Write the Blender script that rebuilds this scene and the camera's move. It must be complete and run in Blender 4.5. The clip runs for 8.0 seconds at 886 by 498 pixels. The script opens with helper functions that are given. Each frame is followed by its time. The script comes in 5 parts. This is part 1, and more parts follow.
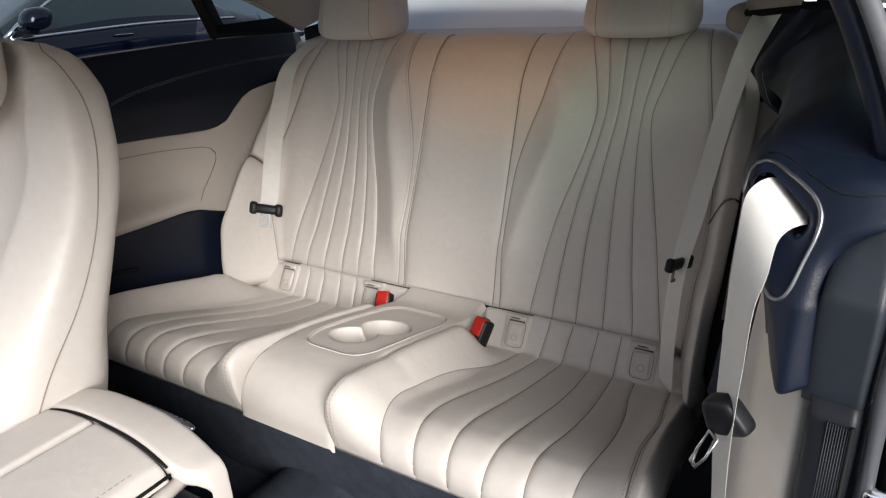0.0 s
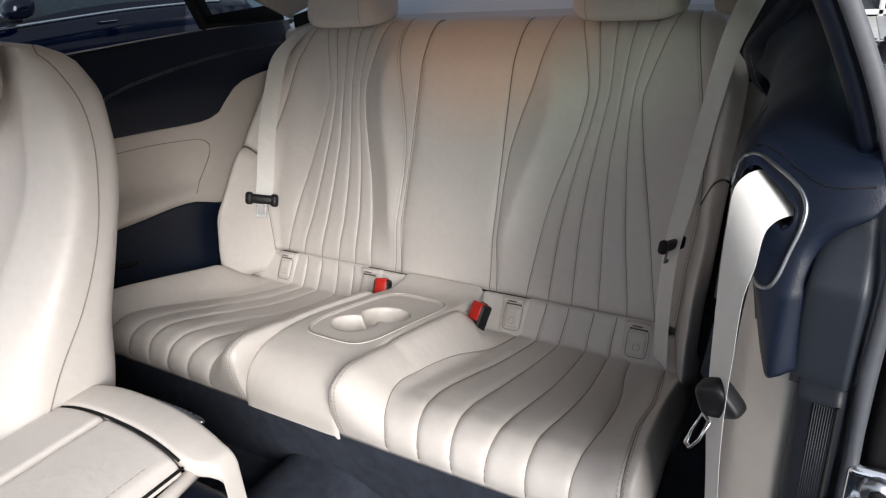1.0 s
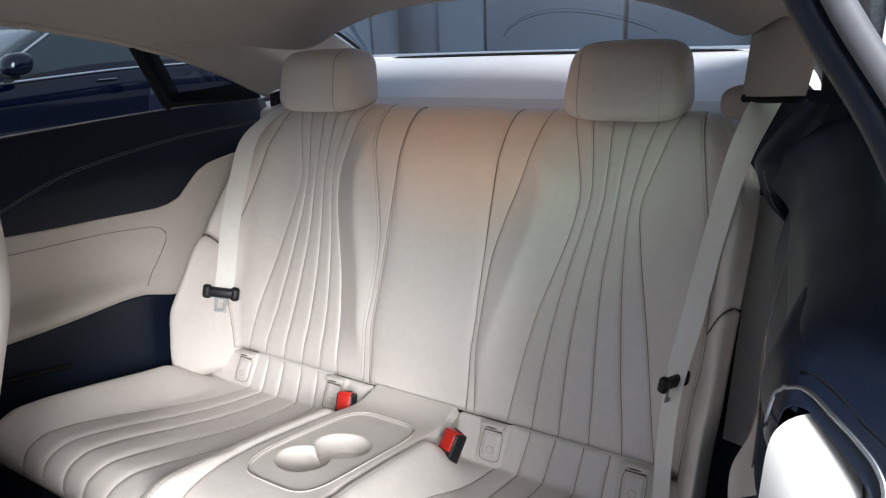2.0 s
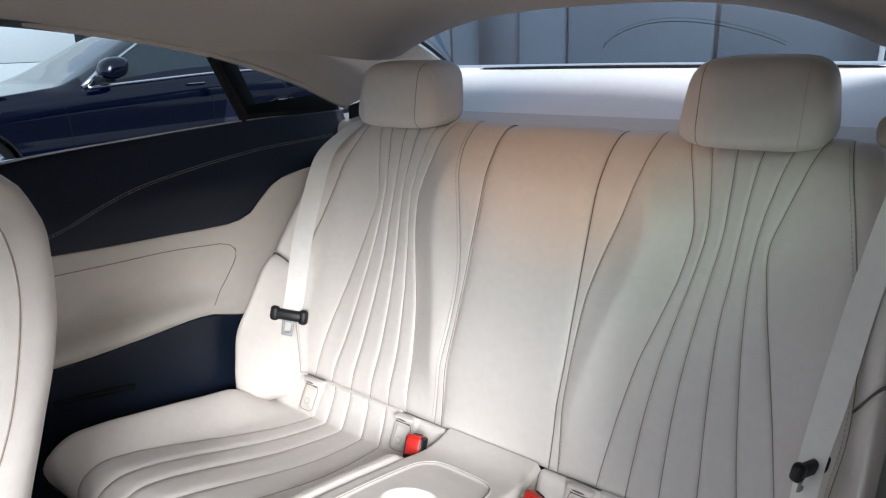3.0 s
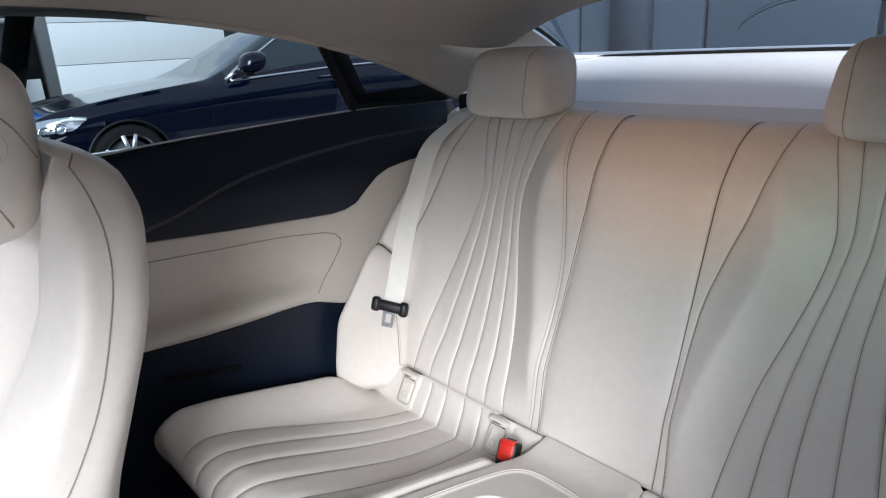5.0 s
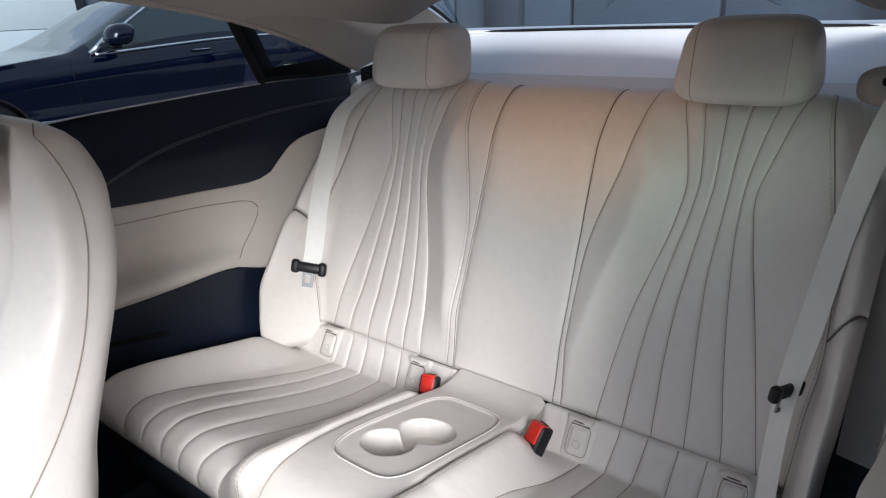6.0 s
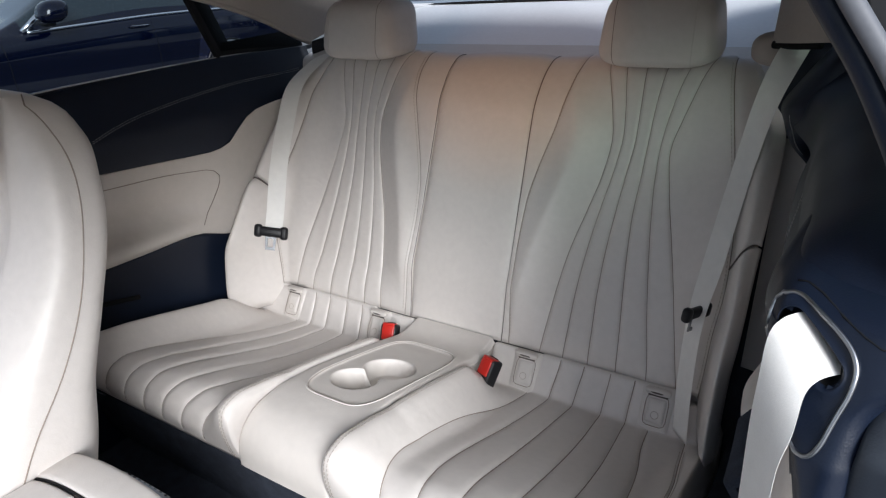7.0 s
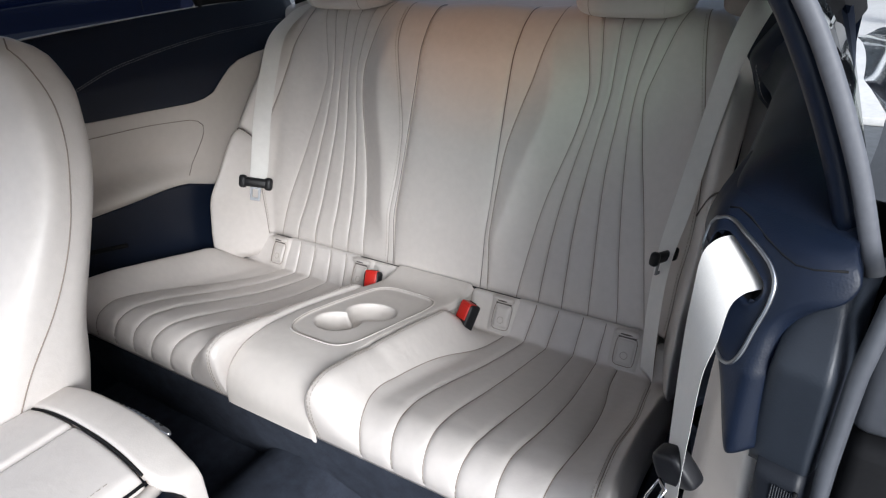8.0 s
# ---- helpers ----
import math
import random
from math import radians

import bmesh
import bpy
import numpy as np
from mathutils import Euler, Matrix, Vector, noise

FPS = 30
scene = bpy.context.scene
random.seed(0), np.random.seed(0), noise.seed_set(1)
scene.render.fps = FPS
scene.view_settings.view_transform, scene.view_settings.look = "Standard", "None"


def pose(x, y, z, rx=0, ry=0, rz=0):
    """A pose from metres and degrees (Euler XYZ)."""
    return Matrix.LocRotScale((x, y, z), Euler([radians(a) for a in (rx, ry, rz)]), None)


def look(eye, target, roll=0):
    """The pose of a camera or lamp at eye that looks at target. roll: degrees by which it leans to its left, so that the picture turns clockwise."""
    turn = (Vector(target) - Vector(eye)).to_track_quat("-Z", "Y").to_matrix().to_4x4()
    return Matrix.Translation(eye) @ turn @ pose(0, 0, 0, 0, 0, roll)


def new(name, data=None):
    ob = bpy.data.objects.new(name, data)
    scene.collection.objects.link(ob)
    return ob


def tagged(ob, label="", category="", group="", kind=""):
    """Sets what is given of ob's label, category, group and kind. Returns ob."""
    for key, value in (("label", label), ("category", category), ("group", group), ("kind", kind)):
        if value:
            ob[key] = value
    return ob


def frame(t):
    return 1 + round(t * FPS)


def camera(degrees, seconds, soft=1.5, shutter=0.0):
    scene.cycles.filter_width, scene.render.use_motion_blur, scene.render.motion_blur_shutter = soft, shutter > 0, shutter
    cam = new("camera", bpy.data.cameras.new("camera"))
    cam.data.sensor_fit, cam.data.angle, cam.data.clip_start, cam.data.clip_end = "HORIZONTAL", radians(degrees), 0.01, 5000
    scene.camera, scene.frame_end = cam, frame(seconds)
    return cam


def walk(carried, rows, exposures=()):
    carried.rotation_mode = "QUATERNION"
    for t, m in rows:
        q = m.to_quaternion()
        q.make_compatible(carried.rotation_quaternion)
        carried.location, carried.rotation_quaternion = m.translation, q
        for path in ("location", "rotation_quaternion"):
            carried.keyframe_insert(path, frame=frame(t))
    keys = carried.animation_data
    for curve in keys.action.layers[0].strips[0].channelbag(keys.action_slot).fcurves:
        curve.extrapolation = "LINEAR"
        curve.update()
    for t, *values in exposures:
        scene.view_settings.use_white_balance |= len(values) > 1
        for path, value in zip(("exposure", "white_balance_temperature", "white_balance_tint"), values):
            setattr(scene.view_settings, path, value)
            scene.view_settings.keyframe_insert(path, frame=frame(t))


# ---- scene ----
cam = camera(68.4, 8.0, 1.2)
PATH = [
    (0, (0.731, -1.162, 1.168), (-0.264, 0.413, 0.439), -2.8),
    (0.5, (0.744, -1.196, 1.161), (-0.209, 0.372, 0.365), -2.8),
    (1, (0.733, -1.173, 1.189), (-0.237, 0.389, 0.4), -4.2),
    (1.5, (0.71, -1.076, 1.231), (-0.264, 0.533, 0.553), -2.9),
    (2.8, (0.614, -0.897, 1.231), (-0.489, 0.66, 0.631), -2.1),
    (3, (0.587, -0.884, 1.24), (-0.583, 0.622, 0.638), -2.0),
    (3.5, (0.534, -0.836, 1.235), (-0.825, 0.504, 0.639), -2.9),
    (4, (0.539, -0.793, 1.214), (-0.975, 0.367, 0.611), -3.2),
    (4.2, (0.544, -0.779, 1.219), (-1.024, 0.301, 0.608), -2.8),
    (5.5, (0.606, -0.883, 1.232), (-0.68, 0.508, 0.591), -3.2),
    (6, (0.634, -0.966, 1.242), (-0.531, 0.502, 0.544), -2.6),
    (6.5, (0.666, -1.038, 1.248), (-0.412, 0.49, 0.538), -2.3),
    (7, (0.707, -1.074, 1.248), (-0.325, 0.454, 0.474), -3.1),
    (7.5, (0.736, -1.090, 1.242), (-0.236, 0.417, 0.358), -2.9),
    (8, (0.749, -1.102, 1.241), (-0.234, 0.397, 0.353), -2.7),
]
EXPOSURES = [(0, 0.83, 6710, 9.5), (0.5, 0.82, 6550, 9.5), (1.0, 0.80, 6570, 9.5), (1.5, 0.98, 6430, 9.5), (3.0, 1.54, 6170, 8), (3.5, 1.45, 6140, 7.5), (4.2, 1.12, 6020, 7.5), (5.5, 1.36, 6120, 8), (6.0, 1.26, 6150, 8.5), (6.5, 1.08, 6150, 9), (7, 0.95, 6140, 9), (8, 0.92, 6120, 9)]
walk(cam, [(t, look(eye, target, roll)) for t, eye, target, roll in PATH], EXPOSURES)

# ---- world, sun and exposure ----
SUN_AZ, SUN_EL = radians(132.5), radians(24.3)
world = bpy.data.worlds.new("sky")
scene.world = world
world.use_nodes = True
wn = world.node_tree.nodes
sky = wn.new("ShaderNodeTexSky")
sky.sky_type = "NISHITA"
sky.sun_disc = False
sky.sun_elevation = SUN_EL
sky.sun_rotation = SUN_AZ
sky.air_density, sky.dust_density = 1.0, 1.8
sky.ozone_density = 3.0
wn["Background"].inputs["Strength"].default_value = 0.14
cloud = wn.new("ShaderNodeMixRGB")
cloud.inputs["Fac"].default_value = 0.55
cloud.inputs["Color2"].default_value = (5.2, 5.2, 5.3, 1)
world.node_tree.links.new(sky.outputs["Color"], cloud.inputs["Color1"])
world.node_tree.links.new(cloud.outputs["Color"], wn["Background"].inputs["Color"])
sun_data = bpy.data.lights.new("sun", "SUN")
sun_data.energy, sun_data.angle, sun_data.color = 2.45, radians(27.0), (1.0, 0.99, 0.985)
sun = new("sun", sun_data)
sun_to = Vector((math.sin(SUN_AZ) * math.cos(SUN_EL), math.cos(SUN_AZ) * math.cos(SUN_EL), math.sin(SUN_EL)))
sun.matrix_world = look(sun_to * 50, (0, 0, 0))
# warm spot added for an assumed, unseen roof lamp; tints the upper backrest
roof_spot = bpy.data.lights.new("assumed_courtesy_light", "SPOT")
roof_spot.energy, roof_spot.color, roof_spot.shadow_soft_size = 7.0, (1.0, 0.50, 0.22), 0.02
roof_spot.spot_size, roof_spot.spot_blend = radians(31.0), 1.0
new("assumed_courtesy_light", roof_spot).matrix_world = look((0.0, -0.97, 1.345), (0.02, 0.20, 1.085))


# ---- materials ----
def material(name, colour, rough=0.5, metal=0.0, coat=0.0, spec=0.5, var=0.08, scale=6.0, grain=0.0, grain_scale=600.0, soft=0.0):
    """A node material: colour with variation at two scales, and fine relief."""
    m = bpy.data.materials.new(name)
    m.use_nodes = True
    t = m.node_tree
    n, l = t.nodes, t.links
    b = n["Principled BSDF"]
    b.inputs["Roughness"].default_value = rough
    b.inputs["Metallic"].default_value = metal
    b.inputs["Coat Weight"].default_value = coat
    b.inputs["Coat Roughness"].default_value = 0.05
    b.inputs["Specular IOR Level"].default_value = spec
    tc = n.new("ShaderNodeTexCoord")
    big = n.new("ShaderNodeTexNoise")
    big.inputs["Scale"].default_value = scale
    big.inputs["Detail"].default_value = 5.0
    small = n.new("ShaderNodeTexNoise")
    small.inputs["Scale"].default_value = scale * 14
    small.inputs["Detail"].default_value = 3.0
    l.new(tc.outputs["Object"], big.inputs["Vector"])
    l.new(tc.outputs["Object"], small.inputs["Vector"])
    add = n.new("ShaderNodeMath")
    add.operation = "ADD"
    l.new(big.outputs["Fac"], add.inputs[0])
    l.new(small.outputs["Fac"], add.inputs[1])
    rng = n.new("ShaderNodeMapRange")
    rng.inputs["From Min"].default_value, rng.inputs["From Max"].default_value = 0.6, 1.4
    rng.inputs["To Min"].default_value, rng.inputs["To Max"].default_value = 1 - var, 1 + var
    l.new(add.outputs[0], rng.inputs["Value"])
    hsv = n.new("ShaderNodeHueSaturation")
    hsv.inputs["Color"].default_value = (*colour, 1)
    l.new(rng.outputs["Result"], hsv.inputs["Value"])
    l.new(hsv.outputs["Color"], b.inputs["Base Color"])
    rr = n.new("ShaderNodeMapRange")
    rr.inputs["To Min"].default_value, rr.inputs["To Max"].default_value = max(0.02, rough - 0.06), min(1, rough + 0.06)
    l.new(big.outputs["Fac"], rr.inputs["Value"])
    l.new(rr.outputs["Result"], b.inputs["Roughness"])
    if grain:
        v = n.new("ShaderNodeTexVoronoi")
        v.inputs["Scale"].default_value = grain_scale
        l.new(tc.outputs["Object"], v.inputs["Vector"])
        bump = n.new("ShaderNodeBump")
        bump.inputs["Strength"].default_value = grain
        bump.inputs["Distance"].default_value = 0.001
        l.new(v.outputs["Distance"], bump.inputs["Height"])
        if soft:
            wave = n.new("ShaderNodeTexNoise")
            wave.inputs["Scale"].default_value = 26.0
            wave.inputs["Detail"].default_value = 2.5
            wave.inputs["Distortion"].default_value = 0.8
            l.new(tc.outputs["Object"], wave.inputs["Vector"])
            sag = n.new("ShaderNodeBump")
            sag.inputs["Strength"].default_value = soft
            sag.inputs["Distance"].default_value = 0.004
            l.new(wave.outputs["Fac"], sag.inputs["Height"])
            l.new(sag.outputs["Normal"], bump.inputs["Normal"])
        l.new(bump.outputs["Normal"], b.inputs["Normal"])
    return m


def glass_material(name, tint, rough=0.0, gloss_min=0.03):
    """Thin glass: mostly clear, tinted, with a mirror gloss that grows towards grazing."""
    m = bpy.data.materials.new(name)
    m.use_nodes = True
    n, l = m.node_tree.nodes, m.node_tree.links
    n.remove(n["Principled BSDF"])
    clear = n.new("ShaderNodeBsdfTransparent")
    clear.inputs["Color"].default_value = (*tint, 1)
    gloss = n.new("ShaderNodeBsdfGlossy")
    gloss.inputs["Roughness"].default_value = rough
    facing = n.new("ShaderNodeLayerWeight")
    facing.inputs["Blend"].default_value = 0.5
    power = n.new("ShaderNodeMath")
    power.operation, power.inputs[1].default_value = "POWER", 5.0
    fres = n.new("ShaderNodeMath")
    fres.operation, fres.inputs[1].default_value, fres.inputs[2].default_value = "MULTIPLY_ADD", 0.6, gloss_min
    l.new(facing.outputs["Facing"], power.inputs[0])
    l.new(power.outputs[0], fres.inputs[0])
    mix = n.new("ShaderNodeMixShader")
    l.new(fres.outputs[0], mix.inputs["Fac"])
    l.new(clear.outputs[0], mix.inputs[1])
    l.new(gloss.outputs[0], mix.inputs[2])
    l.new(mix.outputs[0], n["Material Output"].inputs["Surface"])
    return m


LEATHER = material("cream_leather", (0.655, 0.61, 0.575), 0.42, var=0.045, scale=5, grain=0.08, grain_scale=520, soft=0.22)
LEATHER_SMOOTH = material("cream_trim", (0.635, 0.59, 0.55), 0.5, var=0.04, scale=4, grain=0.10, grain_scale=500, soft=0.18)
THREAD = material("cream_thread", (0.42, 0.37, 0.32), 0.8, var=0.15, scale=300)
# dark tone puts the shade of seams, gaps and hollows into the colour
SEAM_SHADE = material("seam_shade", (0.13, 0.11, 0.10), 0.9, var=0.2, scale=300)
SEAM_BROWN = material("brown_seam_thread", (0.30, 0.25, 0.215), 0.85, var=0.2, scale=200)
NAVY = material("navy_leather", (0.0060, 0.0108, 0.0245), 0.43, spec=0.36, var=0.12, scale=8, grain=0.10, grain_scale=520)
NAVY_THREAD = material("pale_thread", (0.42, 0.41, 0.40), 0.8, var=0.2, scale=300)
CARPET = material("navy_carpet", (0.045, 0.052, 0.070), 0.95, var=0.35, scale=40, grain=0.8, grain_scale=900, spec=0.1)
HEADLINER_M = material("headliner_cloth", (0.43, 0.39, 0.355), 0.9, var=0.04, scale=10, grain=0.3, grain_scale=900, spec=0.2)
SHELF_M = material("parcel_shelf_trim", (0.84, 0.84, 0.86), 0.75, var=0.04, scale=8, grain=0.2, grain_scale=800)
WEB = material("seat_belt_webbing", (0.79, 0.77, 0.735), 0.36, var=0.05, scale=60, grain=0.12, grain_scale=1500)
PLASTIC = material("black_plastic", (0.011, 0.011, 0.013), 0.45, spec=0.35, var=0.2, scale=20)
SHADED_RIM = material("shaded_rim_grey", (0.022, 0.023, 0.026), 0.55, var=0.12, scale=14)
NAVY_GREY = material("navy_grey_moulding", (0.020, 0.025, 0.034), 0.46, var=0.1, scale=10, grain=0.10, grain_scale=600)
CHARCOAL = material("charcoal_moulding", (0.010, 0.012, 0.017), 0.48, spec=0.35, var=0.1, scale=10, grain=0.08, grain_scale=700)
RUBBER = material("grey_rubber_seal", (0.11, 0.115, 0.13), 0.55, var=0.12, scale=14)
# true grey on the door seal; on the inner panel it paints a reflection
JAMB_GREY = material("jamb_grey", (0.075, 0.08, 0.092), 0.45, spec=0.4, var=0.12, scale=9)
BLACK_RUBBER = material("black_rubber", (0.010, 0.010, 0.011), 0.75, spec=0.2, var=0.2, scale=20)
CHROME = material("chrome", (0.75, 0.76, 0.78), 0.14, metal=1.0, var=0.05, scale=20)
SATIN = material("satin_metal", (0.36, 0.37, 0.39), 0.32, metal=1.0, var=0.05, scale=20)
STEEL = material("worn_steel", (0.20, 0.205, 0.215), 0.34, metal=1.0, var=0.15, scale=60)
RED = material("red_button", (0.50, 0.020, 0.013), 0.35, var=0.08, scale=30)
PAINT = material("dark_blue_paint", (0.0002, 0.0014, 0.0105), 0.14, metal=0.0, coat=0.8, spec=0.1, var=0.08, scale=3)
GLOSS_PAINT = material("polished_blue_paint", (0.0012, 0.004, 0.016), 0.12, coat=1.0, spec=0.5, var=0.08, scale=3)
LAMP_GLASS = material("headlamp_lens", (0.42, 0.46, 0.50), 0.12, metal=0.6, coat=1.0, var=0.4, scale=12)
TYRE = material("tyre_rubber", (0.009, 0.009, 0.010), 0.8, spec=0.2, var=0.2, scale=20, grain=0.3)
RIM = material("alloy_rim", (0.80, 0.81, 0.83), 0.38, metal=1.0, var=0.05)
CAR_GLASS = material("dark_car_glass", (0.012, 0.022, 0.028), 0.04, coat=0.6, var=0.2, scale=2)
ASPHALT = material("asphalt", (0.10, 0.105, 0.11), 0.9, var=0.25, scale=1.2, grain=0.6, grain_scale=60)
PANEL_WHITE = material("white_cladding", (0.62, 0.66, 0.68), 0.5, var=0.04, scale=0.8)
DARK_GAP = material("dark_joint", (0.10, 0.11, 0.12), 0.8)
FACADE_GLASS = material("blue_grey_facade_glass", (0.14, 0.18, 0.23), 0.3, var=0.1, scale=0.5)
MULLION = material("facade_mullion", (0.10, 0.12, 0.16), 0.5)
FRAME_WHITE = material("white_frame", (0.78, 0.80, 0.80), 0.4)
PALE_GLASS = material("pale_blue_glazing", (0.50, 0.62, 0.70), 0.2, var=0.25, scale=1.5)
DARK_GLASS = material("dark_shop_glass", (0.03, 0.035, 0.04), 0.08, coat=1.0, var=0.3, scale=1)
PAVE = material("pale_paving", (0.55, 0.54, 0.52), 0.85, var=0.12, scale=2, grain=0.3, grain_scale=80)
SKY_BLOCK = material("sky_block_grey", (0.20, 0.20, 0.20), 0.85, var=0.1, scale=1.0)
BLUE_SIGN = material("blue_sign", (0.02, 0.16, 0.62), 0.4)
RED_PAINT = material("red_paint", (0.5, 0.02, 0.02), 0.3, coat=0.8)
WINDOW_CLEAR = glass_material("tinted_side_window", (0.38, 0.43, 0.46), gloss_min=0.001)
WINDOW_NEAR = glass_material("green_tinted_side_window", (0.118, 0.152, 0.125), gloss_min=0.01)
WINDOW_TINT = glass_material("tinted_rear_window", (0.215, 0.255, 0.30), gloss_min=0.01)


# ---- mesh helpers ----
def part(name, bm, mat, parent=None, label="", smooth=True):
    """Links a bmesh as one mesh object, under a thing where one is given."""
    me = bpy.data.meshes.new(name)
    bm.normal_update()
    for f in bm.faces:
        f.smooth = smooth
    bm.to_mesh(me)
    bm.free()
    me.materials.append(mat)
    ob = new(name, me)
    if parent is not None:
        ob.parent = parent
    if label:
        ob["label"] = label
    return ob


def thing(name, label, category, group="", kind=""):
    """An Empty that holds the parts of one thing; its parts are given in world places."""
    ob = new(name)
    ob.empty_display_size = 0.05
    return tagged(ob, label, category, group, kind)


def curve_of(tab):
    """A smooth function through the rows (v, w) of a table."""
    v = np.array([r[0] for r in tab], float)
    w = np.array([r[1] for r in tab], float)
    d = np.gradient(w, v) if len(v) > 2 else np.full(len(v), (w[-1] - w[0]) / (v[-1] - v[0]))

    def f(x):
        x = min(max(x, v[0]), v[-1])
        i = min(int(np.searchsorted(v, x, "right")) - 1, len(v) - 2)
        h = v[i + 1] - v[i]
        t = (x - v[i]) / h
        return float((1 + 2 * t) * (1 - t) ** 2 * w[i] + t * (1 - t) ** 2 * h * d[i] + t * t * (3 - 2 * t) * w[i + 1] + t * t * (t - 1) * h * d[i + 1])
    return f


def smooth(x, a, b):
    t = min(max((x - a) / (b - a), 0), 1)
    return t * t * (3 - 2 * t)


def grid(fn, nu, nv, close_u=False, flip=False):
    """A bmesh sheet from fn(u, v) with u and v from 0 to 1."""
    bm = bmesh.new()
    cols = nu if close_u else nu + 1
    vs = [[bm.verts.new(fn(i / nu, j / nv)) for i in range(cols)] for j in range(nv + 1)]
    for j in range(nv):
        for i in range(nu):
            k = (i + 1) % cols
            q = (vs[j][i], vs[j][k], vs[j + 1][k], vs[j + 1][i])
            bm.faces.new(q[::-1] if flip else q)
    return bm


def capped(bm):
    """Closes the open ends of a tube."""
    bmesh.ops.holes_fill(bm, edges=[e for e in bm.edges if e.is_boundary], sides=0)
    bmesh.ops.recalc_face_normals(bm, faces=bm.faces)
    return bm


def tube(points, r, n=8, closed=False, flat=1.0, up=(0, 0, 1)):
    """A round or flattened bar along a line of points."""
    pts = [Vector(p) for p in points]
    bm = bmesh.new()
    rings = []
    m = len(pts)
    for i, p in enumerate(pts):
        a = pts[(i - 1) % m] if closed or i else p
        b = pts[(i + 1) % m] if closed or i < m - 1 else p
        t = (b - a).normalized()
        s = t.cross(Vector(up))
        s = s.normalized() if s.length > 1e-4 else t.orthogonal().normalized()
        w = s.cross(t)
        rings.append([bm.verts.new(p + r * (math.cos(2 * math.pi * k / n) * s + flat * math.sin(2 * math.pi * k / n) * w)) for k in range(n)])
    for i in range(m if closed else m - 1):
        a, b = rings[i], rings[(i + 1) % m]
        for k in range(n):
            bm.faces.new((a[k], a[(k + 1) % n], b[(k + 1) % n], b[k]))
    if not closed:
        bm.faces.new(rings[0][::-1])
        bm.faces.new(rings[-1])
    bmesh.ops.recalc_face_normals(bm, faces=bm.faces)
    return bm


def box(cx, cy, cz, w, d, h, bevel=0.0, seg=2, m=None):
    bm = bmesh.new()
    bmesh.ops.create_cube(bm, size=1, matrix=Matrix.Diagonal((w, d, h, 1)))
    if bevel:
        bmesh.ops.bevel(bm, geom=bm.edges[:], offset=bevel, segments=seg, affect="EDGES", profile=0.5)
    bmesh.ops.transform(bm, matrix=Matrix.Translation((cx, cy, cz)) @ (m or Matrix()), verts=bm.verts)
    return bm


def pillow(cx, cy, cz, a, b, c, e=0.35, n=28, top=1.0, lean=0.0):
    """A soft rounded block with half sizes a, b, c; top narrows its upper side, lean shifts it back as it rises."""
    def sp(v, k):
        return math.copysign(abs(v) ** k, v)

    def fn(u, v):
        th, ph = 2 * math.pi * u, math.pi * (v - 0.5)
        z = sp(math.sin(ph), e)
        r = sp(math.cos(ph), e)
        k = 1 + (top - 1) * (z + 1) / 2
        return (cx + a * k * r * sp(math.cos(th), e), cy + b * r * sp(math.sin(th), e) + lean * z, cz + c * z)
    bm = grid(fn, n * 2, n, close_u=True)
    bmesh.ops.remove_doubles(bm, verts=bm.verts, dist=1e-5)
    bmesh.ops.recalc_face_normals(bm, faces=bm.faces)
    return bm


def strip(P, a, b, v0, v1, nu=10, nv=40, puff=0.004, power=4.0, sink=0.010, ends=True):
    """A padded panel on the surface P(w, v, d) between the lines w = a(v) and w = b(v), its rim turned in."""
    cuts = [0.0, 0.02, 0.05, 0.10, 0.18] + [0.18 + 0.64 * i / nu for i in range(1, nu)] + [0.82, 0.90, 0.95, 0.98, 1.0]
    us = [(0.0, -sink)] + [(c, puff * (1 - abs(2 * c - 1) ** power)) for c in cuts] + [(1.0, -sink)]
    rows = [(v0, 0.0, -sink)] if ends else []
    for j in range(nv + 1):
        t = j / nv
        k = 1 - abs(2 * t - 1) ** 16 if ends else 1.0
        rows.append((v0 + (v1 - v0) * t, k, None))
    if ends:
        rows.append((v1, 0.0, -sink))
    bm = bmesh.new()
    vs = []
    for v, k, fixed in rows:
        wa, wb = a(v), b(v)
        vs.append([bm.verts.new(P(wa + (wb - wa) * u, v, fixed if fixed is not None else (d * k if d > 0 else d))) for u, d in us])
    for j in range(len(rows) - 1):
        for i in range(len(us) - 1):
            bm.faces.new((vs[j][i], vs[j][i + 1], vs[j + 1][i + 1], vs[j + 1][i]))
    return bm


def mirrored(P, side):
    """The surface P for the side +1, or its mirror image for -1."""
    def f(w, v, d):
        x, y, z = P(w, v, d)
        return (side * x, y, z)
    return f


def fixed_normals(bm):
    bmesh.ops.recalc_face_normals(bm, faces=bm.faces)
    return bm


def const(c):
    return lambda v: c


# ---- profiles of the rear seat ----
def profile(pts):
    s = [0.0]
    for p, q in zip(pts, pts[1:]):
        s.append(s[-1] + math.hypot(q[0] - p[0], q[1] - p[1]))
    fy = curve_of(list(zip(s, [p[0] for p in pts])))
    fz = curve_of(list(zip(s, [p[1] for p in pts])))

    def at(v, d=0.0):
        h = 0.004
        ty, tz = fy(v + h) - fy(v - h), fz(v + h) - fz(v - h)
        n = math.hypot(ty, tz) or 1.0
        return fy(v) - tz / n * d, fz(v) + ty / n * d
    return at, s[-1]


